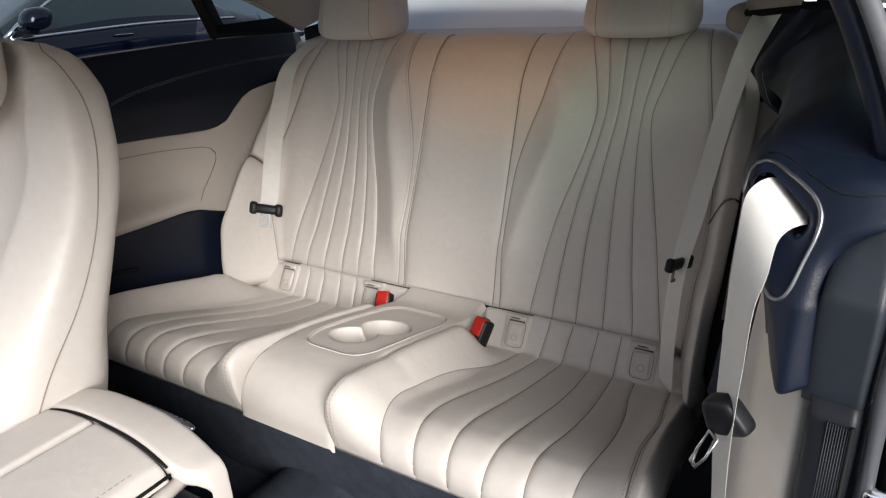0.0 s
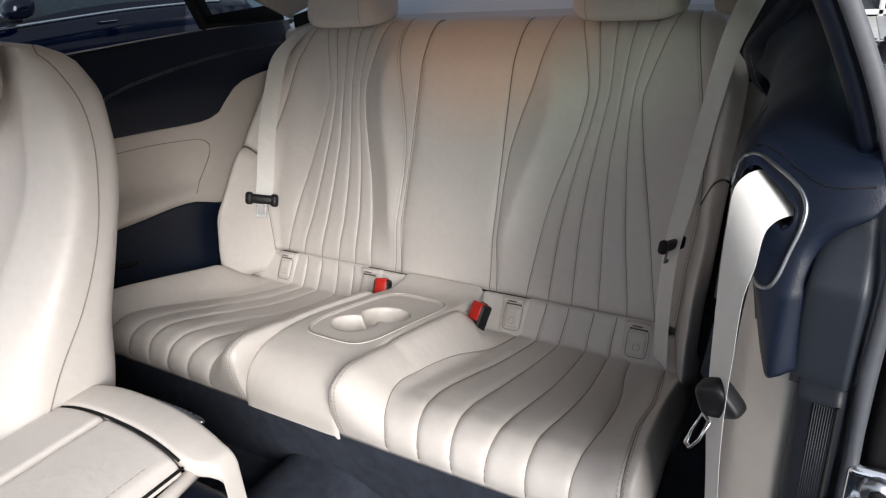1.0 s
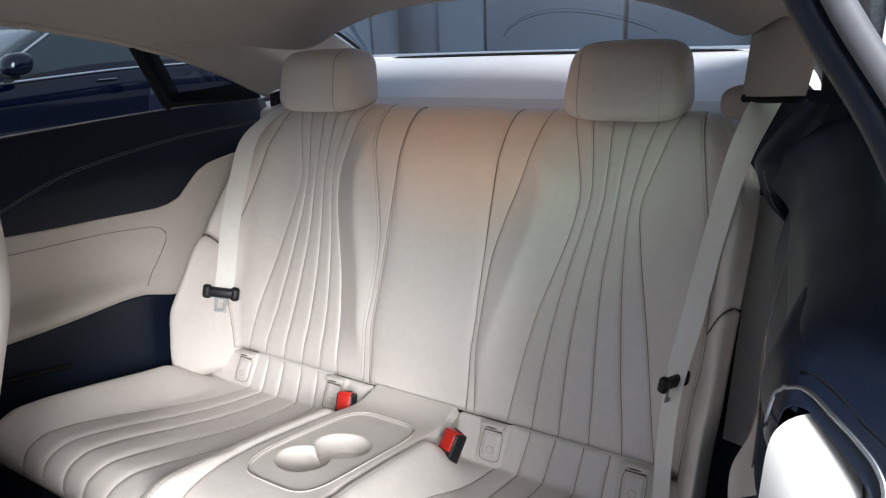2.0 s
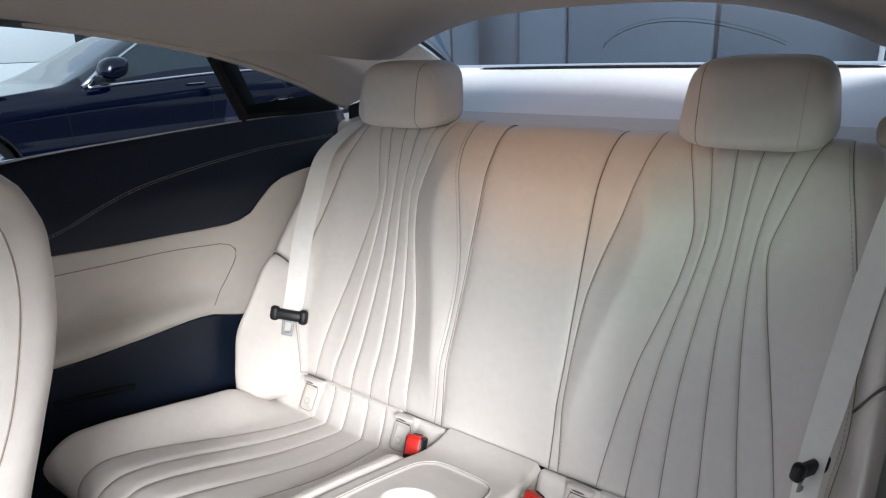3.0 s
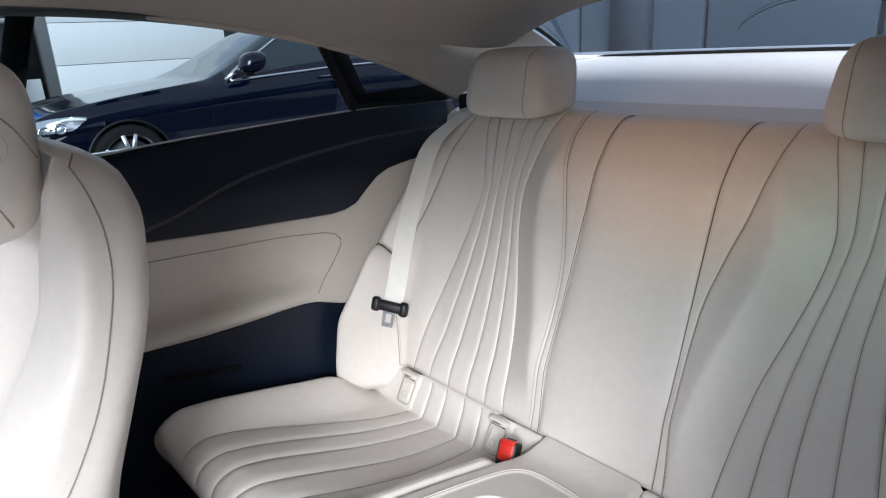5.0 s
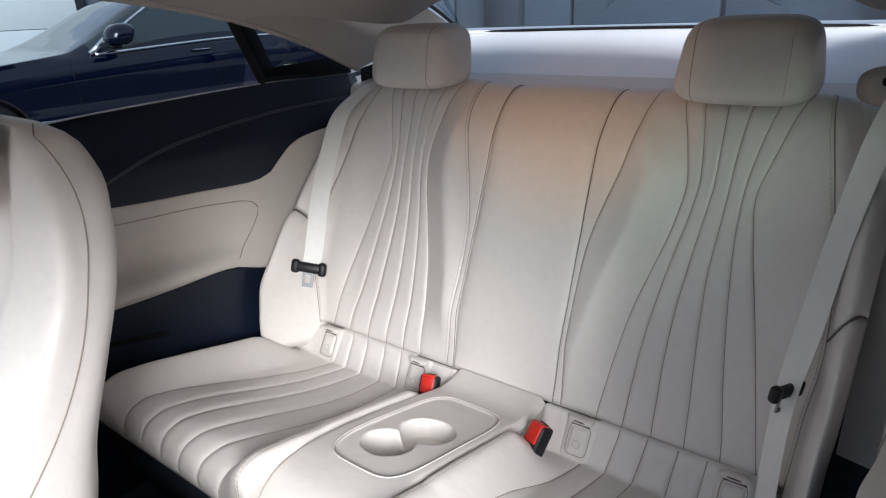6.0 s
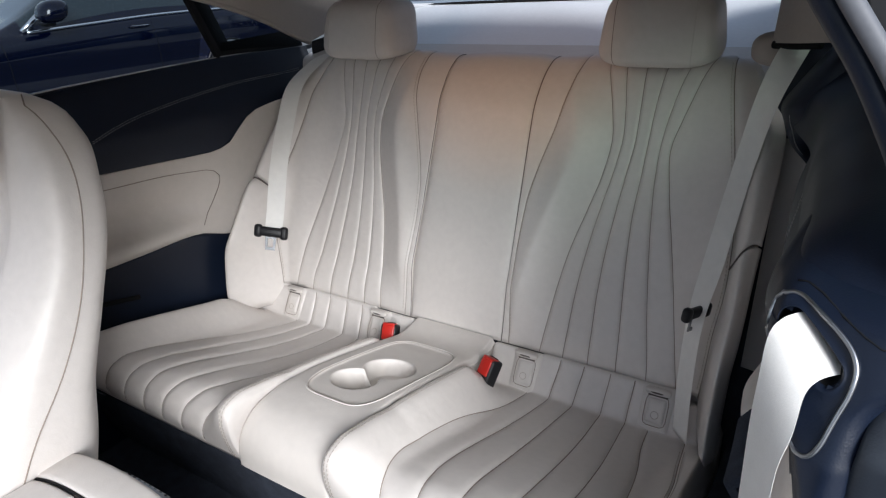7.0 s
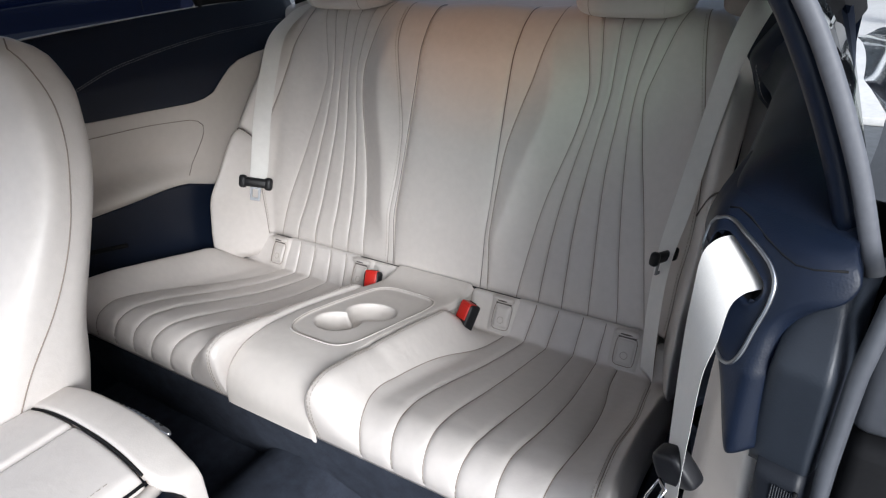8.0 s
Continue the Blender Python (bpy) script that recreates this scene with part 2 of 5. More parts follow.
BACK, BACK_LEN = profile([(0.0, 0.50), (0.002, 0.517), (0.040, 0.615), (0.080, 0.715), (0.12, 0.815), (0.159, 0.915), (0.195, 1.0), (0.222, 1.043), (0.252, 1.064), (0.30, 1.066), (0.33, 1.04)])
CUSH, CUSH_LEN = profile([(-0.527, 0.488), (-0.529, 0.52), (-0.517, 0.543), (-0.485, 0.556), (-0.44, 0.549), (-0.38, 0.530), (-0.3, 0.502), (-0.2, 0.470), (-0.10, 0.447), (-0.060, 0.440), (-0.050, 0.4385), (-0.045, 0.440), (-0.040, 0.447), (-0.024, 0.474), (-0.012, 0.494), (-0.004, 0.515)])
CONSOLE, CONSOLE_LEN = profile([(-0.53, 0.49), (-0.528, 0.525), (-0.515, 0.552), (-0.485, 0.574), (-0.44, 0.582), (-0.36, 0.575), (-0.28, 0.558), (-0.15, 0.526), (-0.05, 0.505), (0.0, 0.512)])


def back_pt(x, s, d):
    """Front of the backrest at x, s along its height, raised by d."""
    wing = 0.135 * smooth(x, 0.512, 0.625) * (1 - 0.80 * smooth(s, 0.25, 0.58))
    foot = B_F[0](s) - 0.006
    k = min(max((foot - x) / 0.062, 0.0), 1.0)
    ridge = 0.030 * (0.75 * k + 0.25 * smooth(k, 0, 1)) - 0.010 * smooth(foot - x, 0.062, 0.11)
    bolster = (ridge + 0.026 * smooth(x - 0.345, 0.085, 0.185)) * smooth(s, 0.03, 0.15) * (1 - smooth(s, 0.50, 0.62))
    crown = 0.012 * max(0.0, 1 - ((x - 0.345) / 0.26) ** 2) * smooth(s, 0.5, 0.62)
    edge = -0.045 * smooth(x, B_OUT(s) - 0.030, B_OUT(s) + 0.008)
    y, z = BACK(s, d + bolster + edge)
    return (x, y - wing, z + crown - 0.03 * smooth(x, 0.46, 0.60) * smooth(s, 0.5, 0.62))


def back_pt_near(x, s, d):
    """The backrest beside the open door: its side wing is narrower."""
    px, py, pz = back_pt(x, s, d)
    seam = B_OUT_SEAM(s)
    if x > seam:
        px = seam + (x - seam) * (B_OUT_NEAR(s) - seam) / (B_OUT(s) - seam)
    return (px, py, pz)


def console_height(y):
    return float(np.interp(y, [-0.53, -0.528, -0.515, -0.485, -0.44, -0.36, -0.28, -0.15, -0.05, 0.0], [0.49, 0.525, 0.552, 0.574, 0.582, 0.575, 0.558, 0.526, 0.505, 0.512]))


def cush_pt(x, s, d, rim=None):
    """Top of the seat cushion at x, s from the front's lower edge to the backrest, raised by d."""
    body = smooth(s, 0.0, 0.06)
    fade = body * (1 - smooth(s, 0.42, 0.56))
    y, z = CUSH(s, d)
    rise = max(0.050, min(0.080, console_height(y) + 0.008 - z))
    inner = rise * (1 - smooth(x, 0.118, 0.198))
    outer = (0.040 if rim is C_OUT_NEAR else 0.060) * smooth(x, 0.50, 0.60)
    out = (rim or C_OUT)(s)
    near = rim is C_OUT_NEAR
    roll = -0.055 * smooth(x, out - (0.020 if near else 0.045), out + 0.004)
    edge = -0.008 * (1 - smooth(x, 0.1045, 0.111))
    hold = body * (1 - smooth(s, 0.44, 0.545))
    return (x, y - 0.02 * (inner + outer) / 0.05 * body * (1 - smooth(s, 0.1, 0.2)), z + inner * hold + outer * fade + (roll + edge) * body)


def console_pt(x, s, d):
    y, z = CONSOLE(s, d)
    return (x, y, z - 0.007 * smooth(abs(x), 0.097, 0.1035) ** 2)


# Lines of the seams: (s, x), from the centre outwards.
B_EDGE = curve_of([(0, 0.119), (0.12, 0.122), (0.3, 0.119), (0.5, 0.117), (0.7, 0.122)])
B_STITCH = curve_of([(0, 0.138), (0.15, 0.133), (0.27, 0.132), (0.33, 0.136), (0.40, 0.151), (0.47, 0.170), (0.55, 0.187), (0.62, 0.196), (0.7, 0.204)])
B_F = [curve_of(r) for r in (
    [(0, 0.208), (0.03, 0.212), (0.144, 0.224), (0.24, 0.240), (0.322, 0.262), (0.396, 0.280), (0.468, 0.287), (0.521, 0.277), (0.61, 0.252), (0.7, 0.24)],
    [(0, 0.260), (0.03, 0.262), (0.155, 0.266), (0.247, 0.275), (0.326, 0.287), (0.416, 0.303), (0.47, 0.308), (0.524, 0.303), (0.612, 0.287), (0.7, 0.28)],
    [(0, 0.314), (0.035, 0.314), (0.155, 0.310), (0.243, 0.312), (0.331, 0.319), (0.397, 0.326), (0.463, 0.333), (0.526, 0.332), (0.61, 0.328), (0.7, 0.326)],
    [(0, 0.372), (0.035, 0.371), (0.157, 0.361), (0.241, 0.355), (0.327, 0.352), (0.402, 0.356), (0.465, 0.358), (0.539, 0.361), (0.61, 0.368), (0.7, 0.372)],
    [(0, 0.432), (0.037, 0.430), (0.128, 0.414), (0.23, 0.399), (0.322, 0.388), (0.405, 0.382), (0.479, 0.384), (0.542, 0.394), (0.61, 0.410), (0.7, 0.42)],
    [(0, 0.490), (0.036, 0.484), (0.179, 0.456), (0.278, 0.434), (0.379, 0.412), (0.46, 0.402), (0.507, 0.413), (0.572, 0.432), (0.622, 0.446), (0.7, 0.46)])]
B_OUT_SEAM = curve_of([(0, 0.528), (0.05, 0.533), (0.145, 0.540), (0.226, 0.548), (0.303, 0.545), (0.4, 0.528), (0.492, 0.510), (0.618, 0.484), (0.7, 0.478)])
B_OUT = curve_of([(0, 0.632), (0.06, 0.632), (0.12, 0.630), (0.2, 0.618), (0.3, 0.606), (0.42, 0.598), (0.50, 0.590), (0.56, 0.575), (0.62, 0.548), (0.7, 0.54)])
B_OUT_NEAR = curve_of([(0, 0.580), (0.12, 0.583), (0.2, 0.587), (0.3, 0.589), (0.4, 0.591), (0.50, 0.588), (0.56, 0.575), (0.62, 0.548), (0.7, 0.54)])
C_EDGE = const(0.1045)
S0 = CUSH_LEN
C_F = [curve_of(r) for r in (
    [(0, 0.202), (0.045, 0.198), (0.085, 0.186), (0.13, 0.175), (0.21, 0.172), (0.36, 0.176), (0.49, 0.198), (0.545, 0.205), (S0, 0.222)],
    [(0, 0.262), (0.045, 0.259), (0.09, 0.249), (0.15, 0.239), (0.27, 0.234), (0.39, 0.239), (0.49, 0.247), (0.545, 0.252), (S0, 0.262)],
    [(0, 0.320), (0.05, 0.317), (0.095, 0.311), (0.145, 0.306), (0.25, 0.302), (0.42, 0.298), (0.545, 0.303), (S0, 0.312)],
    [(0, 0.374), (0.05, 0.376), (0.13, 0.377), (0.28, 0.373), (0.45, 0.366), (0.545, 0.362), (S0, 0.366)],
    [(0, 0.440), (0.06, 0.437), (0.11, 0.435), (0.185, 0.436), (0.355, 0.428), (0.47, 0.418), (0.545, 0.412), (S0, 0.414)],
    [(0, 0.502), (0.06, 0.502), (0.13, 0.503), (0.28, 0.496), (0.40, 0.480), (0.475, 0.464), (0.545, 0.456), (S0, 0.452)])]
C_STITCH = curve_of([(0, 0.575), (0.09, 0.570), (0.2, 0.556), (0.35, 0.548), (0.45, 0.535), (S0, 0.515)])
C_OUT = curve_of([(0, 0.586), (0.1, 0.600), (0.2, 0.608), (0.3, 0.620), (0.5, 0.636), (S0, 0.632)])
C_OUT_NEAR = curve_of([(0, 0.592), (0.08, 0.606), (0.14, 0.600), (0.2, 0.595), (0.26, 0.589), (0.32, 0.585), (0.4, 0.583), (0.5, 0.582), (S0, 0.575)])


def seam_line(P, f, v0, v1, d, n=40):
    return [P(f(v0 + (v1 - v0) * i / n), v0 + (v1 - v0) * i / n, d) for i in range(n + 1)]


def dashes(line, width, mat, name, parent, dash=0.005, gap=0.0028):
    """A row of stitches along a line, as one mesh."""
    bm = bmesh.new()
    pts = [Vector(p) for p in line]
    lens = [0.0]
    for p, q in zip(pts, pts[1:]):
        lens.append(lens[-1] + (q - p).length)

    def at(v):
        i = min(max(int(np.searchsorted(lens, v)) - 1, 0), len(pts) - 2)
        k = (v - lens[i]) / max(lens[i + 1] - lens[i], 1e-9)
        return pts[i].lerp(pts[i + 1], k)
    v = 0.0
    while v + dash < lens[-1]:
        a, b = at(v), at(v + dash)
        t = (b - a).normalized()
        s = t.orthogonal().normalized() * width
        w = t.cross(s)
        ring = [[bm.verts.new(p + q) for q in (s, w, -s, -w)] for p in (a, b)]
        for k in range(4):
            bm.faces.new((ring[0][k], ring[0][(k + 1) % 4], ring[1][(k + 1) % 4], ring[1][k]))
        v += dash + gap
    ob = part(name, bm, mat, parent)
    return ob


def rear_backrest(side, seat):
    base = back_pt if side < 0 else back_pt_near
    P = mirrored(base, side)
    outer = B_OUT
    top = BACK_LEN - 0.005

    # the foam block behind the leather carries the panels
    def back(u, v):
        s = 0.012 + v * (top - 0.012)
        return P(0.119 + u * (B_OUT(s) - 0.122), s, -0.009)
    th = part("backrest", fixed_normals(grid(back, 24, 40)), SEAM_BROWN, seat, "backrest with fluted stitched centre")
    top = BACK_LEN - 0.005
    part("inner_bolster", fixed_normals(strip(P, B_EDGE, B_STITCH, 0.012, top, 10, 60, 0.0025, 8.0)), LEATHER, th)
    part("inner_panel", fixed_normals(strip(P, B_STITCH, B_F[0], 0.012, top, 12, 60, 0.004, 6.0)), LEATHER, th)
    for a, b in zip(B_F, B_F[1:]):
        part("flute", fixed_normals(strip(P, a, b, 0.012, top, 6, 60, 0.0044, 6.0)), LEATHER, th)
    part("outer_panel", fixed_normals(strip(P, B_F[5], B_OUT_SEAM, 0.012, top, 12, 60, 0.004, 6.0)), LEATHER, th)
    arc = (lambda x: 0.245 + 0.065 * smooth(x, 0.53, 0.59)) if side < 0 else (lambda x: 0.250 + 0.085 * smooth(x, 0.53, 0.60))
    Q = mirrored(lambda w, v, d: (lambda p: (p[0], p[1], p[2] - 0.050 * (1 - smooth(v, 0.0, 0.16))))(base(w, v * arc(w), d)), side)
    part("side_pad", fixed_normals(strip(Q, lambda v: B_OUT_SEAM(v * 0.26), lambda v: outer(v * 0.31), 0.02, 1.0, 14, 30, 0.016, 2.6, 0.03)), LEATHER, th, "padded lower side wing")
    R = mirrored(lambda w, v, d: base(w, arc(w) + 0.004 + v * (top - arc(w)), d), side)
    so = lambda v: B_OUT_SEAM(0.25 + v * (top - 0.25))
    oo = lambda v: outer(0.31 + v * (top - 0.31))
    part("side_wing", fixed_normals(strip(R, so, oo, 0.0, 1.0, 12, 40, 0.006, 4.0, 0.02)), LEATHER, th)
    part("edge_seam", tube(seam_line(P, lambda v: B_EDGE(v) + 0.0006, 0.014, top - 0.02, 0.0012, 60), 0.0008, 5), SEAM_SHADE, th)
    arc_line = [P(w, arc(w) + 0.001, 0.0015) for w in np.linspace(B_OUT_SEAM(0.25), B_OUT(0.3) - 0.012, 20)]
    part("pad_seam", tube(arc_line, 0.0018, 6), SEAM_SHADE, th)
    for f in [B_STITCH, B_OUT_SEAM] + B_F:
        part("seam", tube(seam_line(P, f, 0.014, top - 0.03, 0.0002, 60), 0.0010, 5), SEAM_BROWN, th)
    for f in (lambda v: B_STITCH(v) + 0.004, lambda v: B_OUT_SEAM(v) - 0.005):
        dashes(seam_line(P, f, 0.03, 0.62, 0.0048, 60), 0.0006, THREAD, "stitching", th)

    return th


def rear_cushion(side, seat):
    rim = C_OUT if side < 0 else C_OUT_NEAR
    P = mirrored(lambda x, s, d: cush_pt(x, s, d, rim), side)
    n = CUSH_LEN

    def base(u, v):
        s = v * (n - 0.03)
        return P(0.107 + u * (rim(s) - 0.112), s, -0.009)
    # dark sheet below the panels paints shade into the gaps between flutes
    th = part("seat_cushion", fixed_normals(grid(base, 24, 40)), SEAM_SHADE, seat, "cushion with fluted channels")
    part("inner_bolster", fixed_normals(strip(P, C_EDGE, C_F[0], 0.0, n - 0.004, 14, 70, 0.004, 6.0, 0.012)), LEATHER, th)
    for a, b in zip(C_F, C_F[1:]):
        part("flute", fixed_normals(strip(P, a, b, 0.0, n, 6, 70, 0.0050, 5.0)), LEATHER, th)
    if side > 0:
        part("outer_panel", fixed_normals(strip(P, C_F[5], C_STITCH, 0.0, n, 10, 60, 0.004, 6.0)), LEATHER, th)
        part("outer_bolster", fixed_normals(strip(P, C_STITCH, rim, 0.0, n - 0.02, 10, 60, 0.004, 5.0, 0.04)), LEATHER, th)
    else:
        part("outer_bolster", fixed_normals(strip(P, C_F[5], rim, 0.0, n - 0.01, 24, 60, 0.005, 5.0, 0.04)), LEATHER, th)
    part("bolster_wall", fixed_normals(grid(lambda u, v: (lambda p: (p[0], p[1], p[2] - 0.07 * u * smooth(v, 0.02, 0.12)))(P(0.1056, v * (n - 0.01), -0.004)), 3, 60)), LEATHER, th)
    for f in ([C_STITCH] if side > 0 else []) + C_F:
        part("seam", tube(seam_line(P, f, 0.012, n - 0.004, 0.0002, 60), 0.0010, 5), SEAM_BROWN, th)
    outer = (lambda v: C_STITCH(v) - 0.004, lambda v: C_STITCH(v) + 0.004) if side > 0 else (lambda v: rim(v) - 0.012,)
    for f in (lambda v: C_EDGE(v) + 0.010, lambda v: C_EDGE(v) + 0.016) + outer:
        dashes(seam_line(P, f, 0.01, 0.50, 0.0042, 60), 0.0006, THREAD, "stitching", th)
    return th


def child_seat_cap(x):
    """Small leather-covered cover of a child-seat anchor, below the backrest."""
    th = thing("anchor_cover", "cream flap covering a child seat anchor", "seat anchor cover", "child seat anchor covers")
    side = 1 if x > 0 else -1
    n = CUSH_LEN

    def at(u, s, d):
        return cush_pt(abs(x) + u, s, d)

    def cell(w0, w1, s0, s1, d):
        def fn(u, v):
            k = (1 - abs(2 * u - 1) ** 8) * (1 - abs(2 * v - 1) ** 8)
            px, py, pz = at(w0 + (w1 - w0) * u, s0 + (s1 - s0) * v, 0.001 + d * k)
            return (side * px, py, pz)
        return fixed_normals(grid(fn, 12, 12))
    part("surround", cell(-0.032, 0.032, n - 0.090, n - 0.002, 0.007), LEATHER_SMOOTH, th)
    part("flap", cell(-0.019, 0.021, n - 0.076, n - 0.020, 0.0105), LEATHER_SMOOTH, th)
    rim = []
    for i in range(24):
        a = 2 * math.pi * i / 24
        cu, su = math.cos(a), math.sin(a)
        k = (abs(cu) ** 6 + abs(su) ** 6) ** (-1 / 6)
        px, py, pz = at(0.001 + 0.021 * cu * k, n - 0.048 + 0.029 * su * k, 0.0085)
        rim.append((side * px, py, pz))
    part("joint", tube(rim, 0.0008, 6, True), SEAM_BROWN, th)
    ring = []
    for i in range(16):
        a = 2 * math.pi * i / 16
        px, py, pz = at(0.001 + 0.007 * math.cos(a), n - 0.056 + 0.007 * math.sin(a), 0.0118)
        ring.append((side * px, py, pz))
    part("embossed_mark", tube(ring, 0.0006, 6, True), THREAD, th)
    # dark bar puts the pull loop's shadow into colour
    slot = [(side * q[0], q[1], q[2]) for q in (at(w, n - 0.0185, 0.0112) for w in np.linspace(-0.017, 0.019, 10))]
    part("slot", tube(slot, 0.0015, 6), SEAM_SHADE, th)
    px, py, pz = at(0.0, n - 0.008, 0.008)
    part("pull_loop", pillow(side * px, py - 0.004, pz + 0.001, 0.025, 0.008, 0.006, 0.6, 12), LEATHER_SMOOTH, th)
    # dark pad paints the shade inside the pull loop
    part("loop_shade", pillow(side * px, py - 0.0095, pz + 0.0015, 0.015, 0.0035, 0.0026, 0.9, 10), SEAM_SHADE, th)
    return th


def rear_headrest(side, seat):
    th = part("headrest", pillow(side * 0.352, 0.232, 1.138, 0.115, 0.077, 0.069, 0.46, 28, 0.83, 0.012), LEATHER, seat, "rounded leather headrest")
    a, b, c, e, narrow = 0.115, 0.077, 0.069, 0.46, 0.83
    for dx in (-0.072, 0.072):
        line = []
        for zz in np.linspace(-0.93, 0.93, 40):
            r = (1 - abs(zz) ** (2 / e)) ** (e / 2)
            w = a * (1 + (narrow - 1) * (zz + 1) / 2) * r
            xx = min(0.96, abs(dx) * (0.82 + 0.18 * r) / w)
            line.append((side * 0.352 + math.copysign(xx * w, dx), 0.232 - b * r * (1 - xx ** (2 / e)) ** (e / 2) + 0.012 * zz, 1.138 + c * zz))
        part("seam", tube(line, 0.0007, 5), SEAM_BROWN if dx * side < 0 else LEATHER_SMOOTH, th)
    for dx in (-0.04, 0.04):
        part("post", tube([(side * 0.352 + dx, 0.245, 1.03), (side * 0.352 + dx, 0.245, 1.10)], 0.006, 10), CHROME, th)
    return th


def centre_backrest(bench):
    top = BACK_LEN - 0.005
    P = lambda x, s, d: (lambda q: (x, q[0], q[1] + 0.004 * math.cos(x / 0.118 * 1.5) * smooth(s, 0.5, 0.62)))(BACK(s, d + 0.017 * smooth(s, 0.03, 0.15) * (1 - smooth(s, 0.5, 0.62))))
    # dark backing sheet paints shade into the gaps at the panel's edges
    th = part("centre_backrest", fixed_normals(grid(lambda u, v: P(-0.116 + 0.232 * u, 0.012 + v * (top - 0.012), -0.012), 8, 30)), SEAM_SHADE, bench, "plain centre panel of the backrest")
    part("leather_panel", fixed_normals(strip(P, lambda v: -B_EDGE(v) + 0.0004, lambda v: B_EDGE(v) - 0.0004, 0.012, top, 30, 60, 0.007, 10.0, 0.02)), LEATHER, th)
    return th


def superloop(cx, cs, a, b, e, n=48):
    out = []
    for i in range(n):
        t = 2 * math.pi * i / n
        c, s = math.cos(t), math.sin(t)
        out.append((cx + a * math.copysign(abs(c) ** e, c), cs + b * math.copysign(abs(s) ** e, s)))
    return out


def centre_console():
    """The padded console between the two rear seats, with a tray and two joined cup holders."""
    th = thing("rear_centre_console", "cream padded console with two joined cup holders", "car console")
    s_mid = CONSOLE_LEN
    # cups: two rounds that melt into one hollow
    c1, c2, r1, r2 = (-0.009, 0.262), (0.011, 0.342), 0.044, 0.049

    def depth(x, s):
        d1 = math.hypot(x - c1[0], s - c1[1]) / r1
        d2 = math.hypot(x - c2[0], s - c2[1]) / r2
        h1 = 0.050 * (1 - smooth(d1, 0.86, 1.03))
        h2 = 0.036 * (1 - smooth(d2, 0.86, 1.03))
        return max(h1, h2)

    def fn(u, v):
        x = -0.106 + 0.212 * u
        s = v * s_mid
        x0, y0, z0 = console_pt(x, s, 0.006 * (1 - abs(2 * u - 1) ** 20))
        tray = (abs((x - 0.006) / 0.080) ** 5 + abs((s - 0.335) / 0.160) ** 5)
        dip = 0.0035 * (1 - smooth(tray, 0.75, 1.0))
        return (x0, y0, z0 - dip - depth(x, s))
    bm = grid(fn, 120, 220)
    part("console_top", fixed_normals(bm), LEATHER_SMOOTH, th)
    rim = [console_pt(x, s, 0.0062) for x, s in superloop(0.006, 0.335, 0.082, 0.162, 0.45, 72)]
    part("tray_seam", tube(rim, 0.0012, 6, True), LEATHER, th)
    part("tray_joint", tube([console_pt(x, s, 0.0056) for x, s in superloop(0.006, 0.335, 0.0795, 0.1595, 0.45, 72)], 0.0006, 6, True), SEAM_BROWN, th)
    x0, y0, z0 = console_pt(0.030, 0.300, -0.022)
    part("cup_divider", box(x0, y0, z0, 0.016, 0.020, 0.046, 0.004, 3), LEATHER_SMOOTH, th)
    for sx in (-1, 1):
        part("side_wall", fixed_normals(grid(lambda u, v: (lambda p: (sx * 0.1030, p[1], p[2] - (0.003 + 0.065 * smooth(v, 0.04, 0.2)) * u))(console_pt(0.1035, v * s_mid, 0.0)), 2, 40)), LEATHER_SMOOTH, th)
    return th


def belt_buckle(x, y, z, turn, tilt):
    th = thing("belt_buckle", "black seat belt buckle with red release button", "belt buckle", "rear belt buckles")
    m = Matrix.Translation((x, y, z)) @ Euler((radians(tilt), 0, radians(turn))).to_matrix().to_4x4()
    for name, mat, c, size, bev in (("housing", PLASTIC, (0, 0, -0.012), (0.038, 0.030, 0.060), 0.006), ("release_button", RED, (0, -0.0125, -0.002), (0.029, 0.009, 0.034), 0.003), ("button_top", RED, (0, -0.006, 0.0165), (0.029, 0.020, 0.006), 0.0025)):
        bm = box(*c, *size, bev, 3)
        bmesh.ops.transform(bm, matrix=m, verts=bm.verts)
        part(name, bm, mat, th)
    bm = box(0, 0.003, 0.0195, 0.020, 0.004, 0.003, 0.001)
    bmesh.ops.transform(bm, matrix=m, verts=bm.verts)
    part("latch_slot", bm, BLACK_RUBBER, th)
    return th


